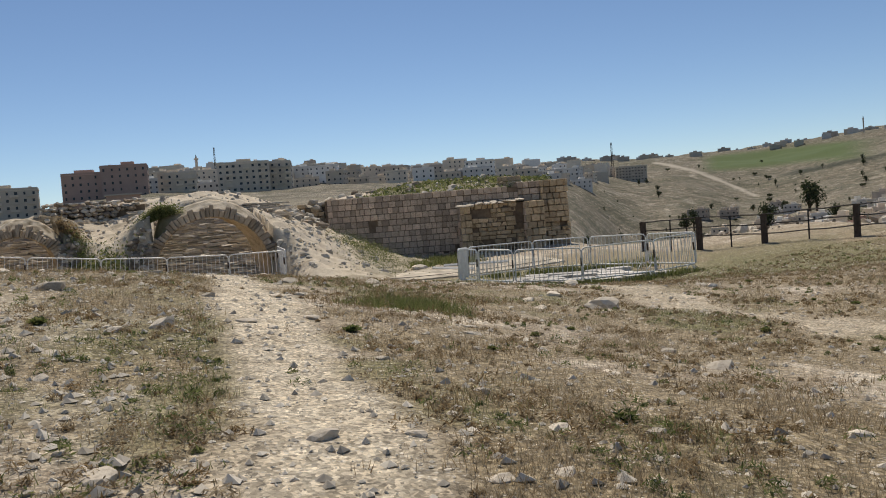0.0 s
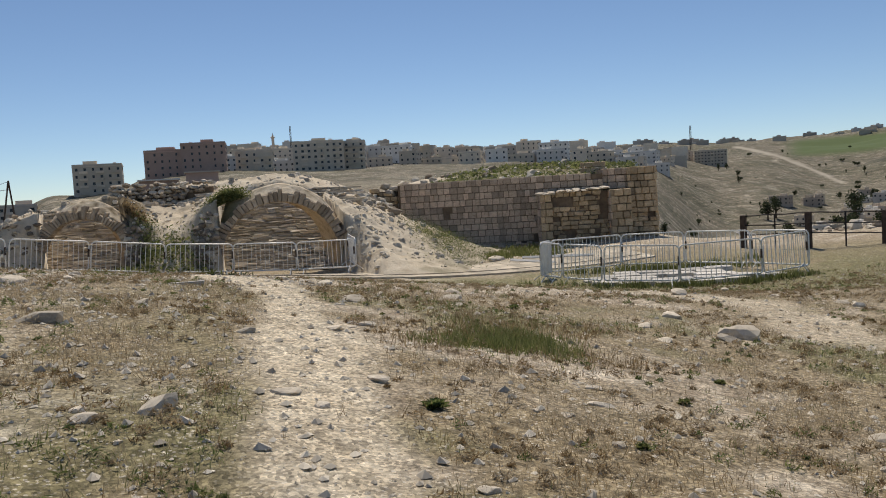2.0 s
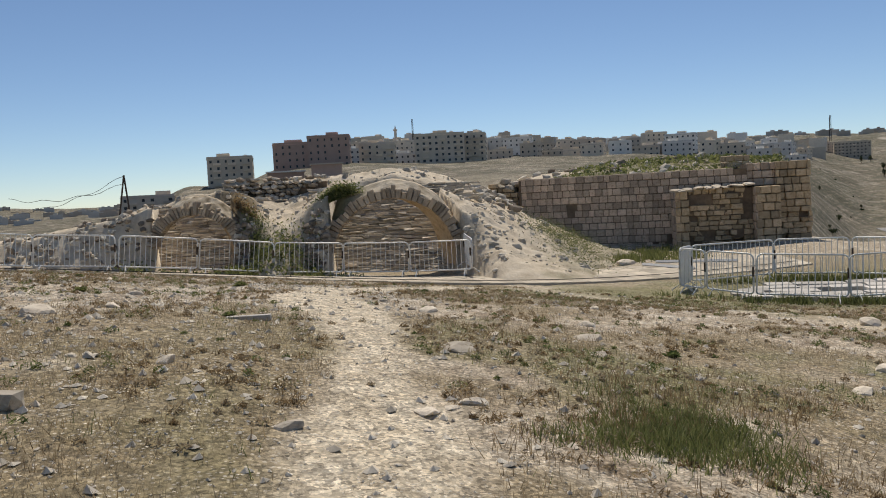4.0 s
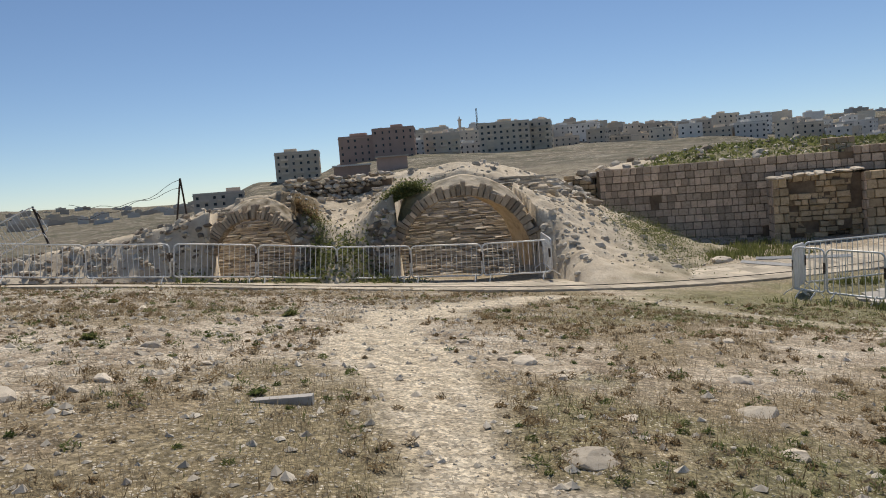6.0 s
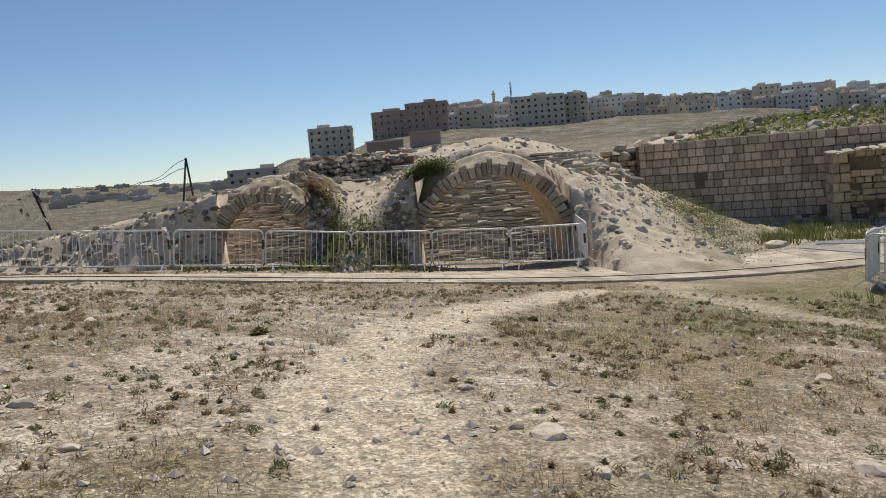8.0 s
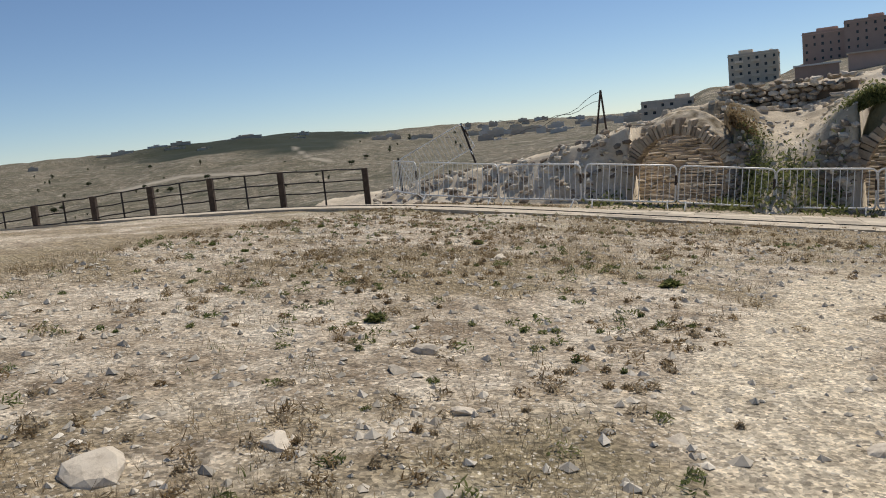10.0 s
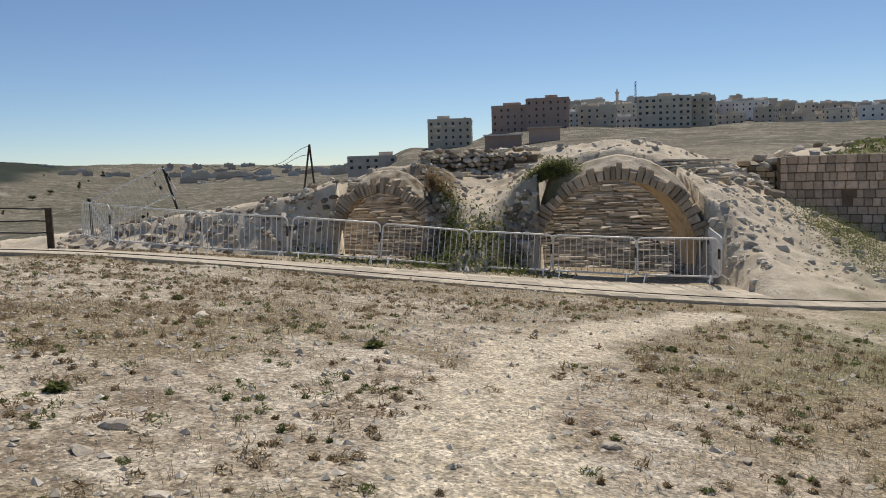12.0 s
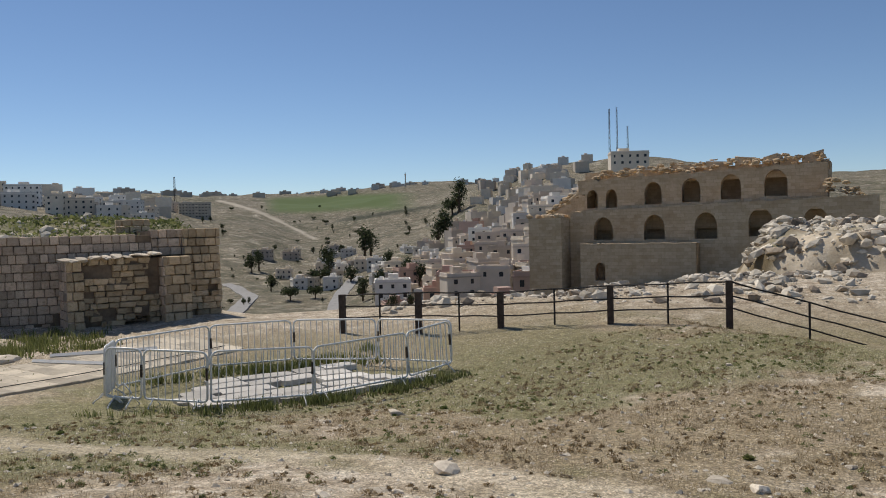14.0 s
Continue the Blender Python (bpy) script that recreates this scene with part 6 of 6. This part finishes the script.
def leafy_clumps(name, n, size, mats, weight, label, seed):
    """Low spreading weeds made of many small leaflets on the soil."""
    r5 = np.random.default_rng(seed)
    y = 1.4 + 22 * r5.random(n) ** 1.35
    x = r5.uniform(-0.64, 0.64, n) * (y + 4) - 0.09 * y
    worn, straw, green = cover(x, y)
    patch = step(-0.2, 0.4, vnoise(x, y, 0.9, seed + 1, 3) + 0.3 * vnoise(x, y, 3.1, seed + 2, 2))
    keep = clear_of(x, y) & (r5.random(n) < weight(worn, straw, green) * (0.08 + 0.92 * patch))
    x, y = x[keep], y[keep]
    m, k = len(x), 34
    wide = size * r5.uniform(0.4, 1.3, (m, 1)) ** 1.3
    a, q = r5.uniform(0, 2 * math.pi, (m, k)), np.sqrt(r5.random((m, k)))
    tall = r5.uniform(0.4, 1.3, (m, 1))
    cx, cy = x[:, None] + np.cos(a) * q * wide, y[:, None] + np.sin(a) * q * wide
    cz = ground_z(x, y)[:, None] + 0.004 + wide * tall * (1.05 - q ** 2) * r5.random((m, k))
    c = np.stack([cx, cy, cz], -1)
    grow = (1 + np.clip((y - 5) * 0.05, 0, 1.0))[:, None, None]
    d = r5.normal(0, 1, (m, k, 3)) * np.array([1, 1, 0.8])
    e = r5.normal(0, 1, (m, k, 3)) * np.array([1, 1, 0.6])
    d = d / np.linalg.norm(d, axis=2, keepdims=True) * 0.014 * grow * r5.uniform(0.5, 1.6, (m, k, 1))
    e = e / np.linalg.norm(e, axis=2, keepdims=True) * 0.0042 * grow
    pts = np.stack([c - d, c + e, c + d, c - e], 2).reshape(-1, 3)
    kinds = np.repeat((r5.random(m) < 0.5).astype(int), k)
    me = mesh_of(name, pts, np.arange(m * k * 4).reshape(-1, 4), mats, None, False, kinds)
    place(name, me, None, None, label, "weeds", "", "stuff")


leafy_clumps("brown_clumps", 24000, 0.055, [M_BROWN, M_STRAW], lambda w, s, g: np.clip(0.5 + 0.2 * s - 0.85 * w, 0.02, 1), "low dry brown weed clumps dotted over the soil", 57)
leafy_clumps("green_clumps", 13000, 0.055, [M_LEAF, M_GREEN], lambda w, s, g: np.clip(0.28 + 0.5 * g - 0.6 * w, 0.02, 1), "low green weed clumps dotted over the soil", 59)
blades("verge_grass", 4000, 5, 0.17, 0.007, M_GREEN, lambda w, s, g: 0.8 + 0 * g, "tall green grass round the barrier pen", 47, 0.5, 0.07, (-0.3, 7.9, 22.7, 23.6))
blades("pen_grass", 3500, 5, 0.18, 0.008, M_GREEN, lambda w, s, g: 0.8 + 0 * g, "tall green grass inside the barrier pen", 49, 0.5, 0.07, (0.8, 7.0, 25.4, 27.2))
blades("bank_grass", 9000, 5, 0.2, 0.009, M_GREEN, lambda w, s, g: 0.35 + 0 * g, "green grass at the foot of the long wall", 51, 0.5, 0.08, (-3.5, 2.0, 30.5, 35.3))


def weed_mesh(seed, n, size):
    r2 = np.random.default_rng(seed)
    p = Pile()
    for i in range(n):
        a, e = r2.uniform(0, 6.28), r2.uniform(0.25, 1.2)
        l, w = size * r2.uniform(0.5, 1.0), size * r2.uniform(0.10, 0.2)
        d = np.array([math.cos(a) * math.cos(e), math.sin(a) * math.cos(e), math.sin(e)])
        s = np.array([-math.sin(a), math.cos(a), 0]) * w
        b = r2.normal(0, size * 0.16, 3) * np.array([1, 1, 0])
        m = b + d * l * 0.55 + np.array([0, 0, 0.05 * l])
        t = b + d * l - np.array([0, 0, 0.2 * l])
        p.add([b, m - s, t, m + s], [[0, 1, 2], [0, 2, 3]])
    return p.mesh("leaves", M_GREEN if seed % 2 else M_LEAF)


WEEDS = [weed_mesh(60 + i, n, s) for i, (n, s) in enumerate(((150, 0.10), (180, 0.12), (120, 0.09), (160, 0.11)))]
r2 = np.random.default_rng(71)
for i in range(40):
    y = 2.8 + 19 * r2.random() ** 1.3
    x = r2.uniform(-0.55, 0.5) * (y + 4) - 0.12 * y
    w, s, g = cover(np.array([x]), np.array([y]))
    if w[0] > 0.4 or not clear_of(np.array([x]), np.array([y]))[0]:
        continue
    place("weed_plant", WEEDS[i % 4], None, pose(x, y, gz(x, y), 0, 0, r2.uniform(0, 360)) @ Matrix.Scale(r2.uniform(0.4, 0.95), 4), "leafy green weed on the dry ground", "weed", "weeds")
blades("clump_grass", 5200, 9, 0.085, 0.0035, M_GREEN, lambda w, s, g: 0.55 + 0 * g, "green growth beside the trail", 53, 1.1, 0.06, (-1.15, 0.45, 7.5, 9.2))
blades("clump_stalks", 2600, 5, 0.10, 0.0025, M_BROWN, lambda w, s, g: 0.5 + 0 * g, "dry stalks beside the trail", 55, 0.7, 0.04, (-1.35, 0.9, 7.2, 10.2))


def shrub_cover(name, label, n, spots, size, mat, seed, over=False):
    """A low shrub of many small leaves lying over the mound."""
    r3 = np.random.default_rng(seed)
    p = Pile()
    uv = np.array([spots(r3) for _ in range(n)])
    for (u, v), z in zip(uv, mound_top(uv[:, 0], uv[:, 1]) - 0.2 if over else mound_z(uv[:, 0], uv[:, 1])):
        q = MOUND @ Vector((u, v, 0))
        c = np.array([q.x, q.y, z + abs(r3.normal(0.03, 0.15))])
        d, e = r3.normal(0, 1, 3), r3.normal(0, 1, 3)
        d, e = d / np.linalg.norm(d) * size, e / np.linalg.norm(e) * size * 0.5
        p.add([c - d, c + e, c + d, c - e], [[0, 1, 2, 3]])
    place(name, p.mesh(name, mat), None, None, label, "shrub", "", "stuff")


shrub_cover("green_shrub", "dense green shrub on the mound beside the arch", 6500, lambda q: (q.normal(-2.1, 0.3), 0.12 + abs(q.normal(0.1, 0.22))), 0.05, M_GREEN, 81, True)
shrub_cover("dry_shrub", "brown dry scrub over the small arch", 4200, lambda q: (q.normal(-5.3, 0.3), 0.1 + abs(q.normal(0.1, 0.3))), 0.05, M_BROWN, 83)
shrub_cover("gully_weeds", "green weeds in the gully between the arches", 1300, lambda q: (q.normal(-4.6, 0.22), q.normal(-0.5, 0.5)), 0.04, M_GREEN, 85)
shrub_cover("flank_grass", "short green grass on the flank of the mound", 5200, lambda q: (q.normal(5.5, 0.7), q.normal(2.6, 1.8)), 0.03, M_GREEN, 89)
shrub_cover("foot_weeds", "green weeds at the foot of the arches behind barriers", 5200, lambda q: (q.uniform(-8, -1.2), q.normal(-1.5, 0.6)), 0.07, M_GREEN, 87)


def build_mound_rubble():
    """Broken stones lying all over the earth of the mound."""
    r4 = np.random.default_rng(97)
    u, v = r4.uniform(-8.0, 6.0, 2400), -1.5 + 9.0 * r4.random(2400) ** 1.3
    keep = vnoise(u, v, 1.6, 98, 2) > r4.uniform(-0.6, 0.6, 2400)
    u, v = u[keep], v[keep]
    z = mound_z(u, v)
    p = Pile()
    for i in range(len(u)):
        q = MOUND @ Vector((u[i], v[i], 0))
        s = 0.03 + 0.17 * r4.random() ** 5
        a = np.arange(5) * 1.257 + r4.uniform(0, 6.28)
        ring = np.stack([np.cos(a), np.sin(a) * r4.uniform(0.6, 1), r4.uniform(-0.2, 0.25, 5)], 1) * r4.uniform(0.75, 1.2, (5, 1))
        pts = np.concatenate([ring, ring * np.array([0.6, 0.6, 0.3]) + np.array([0, 0, 0.6]), ring * np.array([0.7, 0.7, 0.3]) - np.array([0, 0, 0.5])]) * s
        sides = [[k, (k + 1) % 5, 5 + (k + 1) % 5, 5 + k] for k in range(5)] + [[10 + k, 10 + (k + 1) % 5, (k + 1) % 5, k] for k in range(5)]
        p.add(list(pts + np.array([q.x, q.y, z[i] - s * 0.15])), sides + [[5, 6, 7], [5, 7, 8], [5, 8, 9]])
    place("mound_rubble", p.mesh("mound_rubble", M_ROCKS), None, None, "broken limestone rubble scattered over the earth mound", "rubble", "", "stuff")


build_mound_rubble()
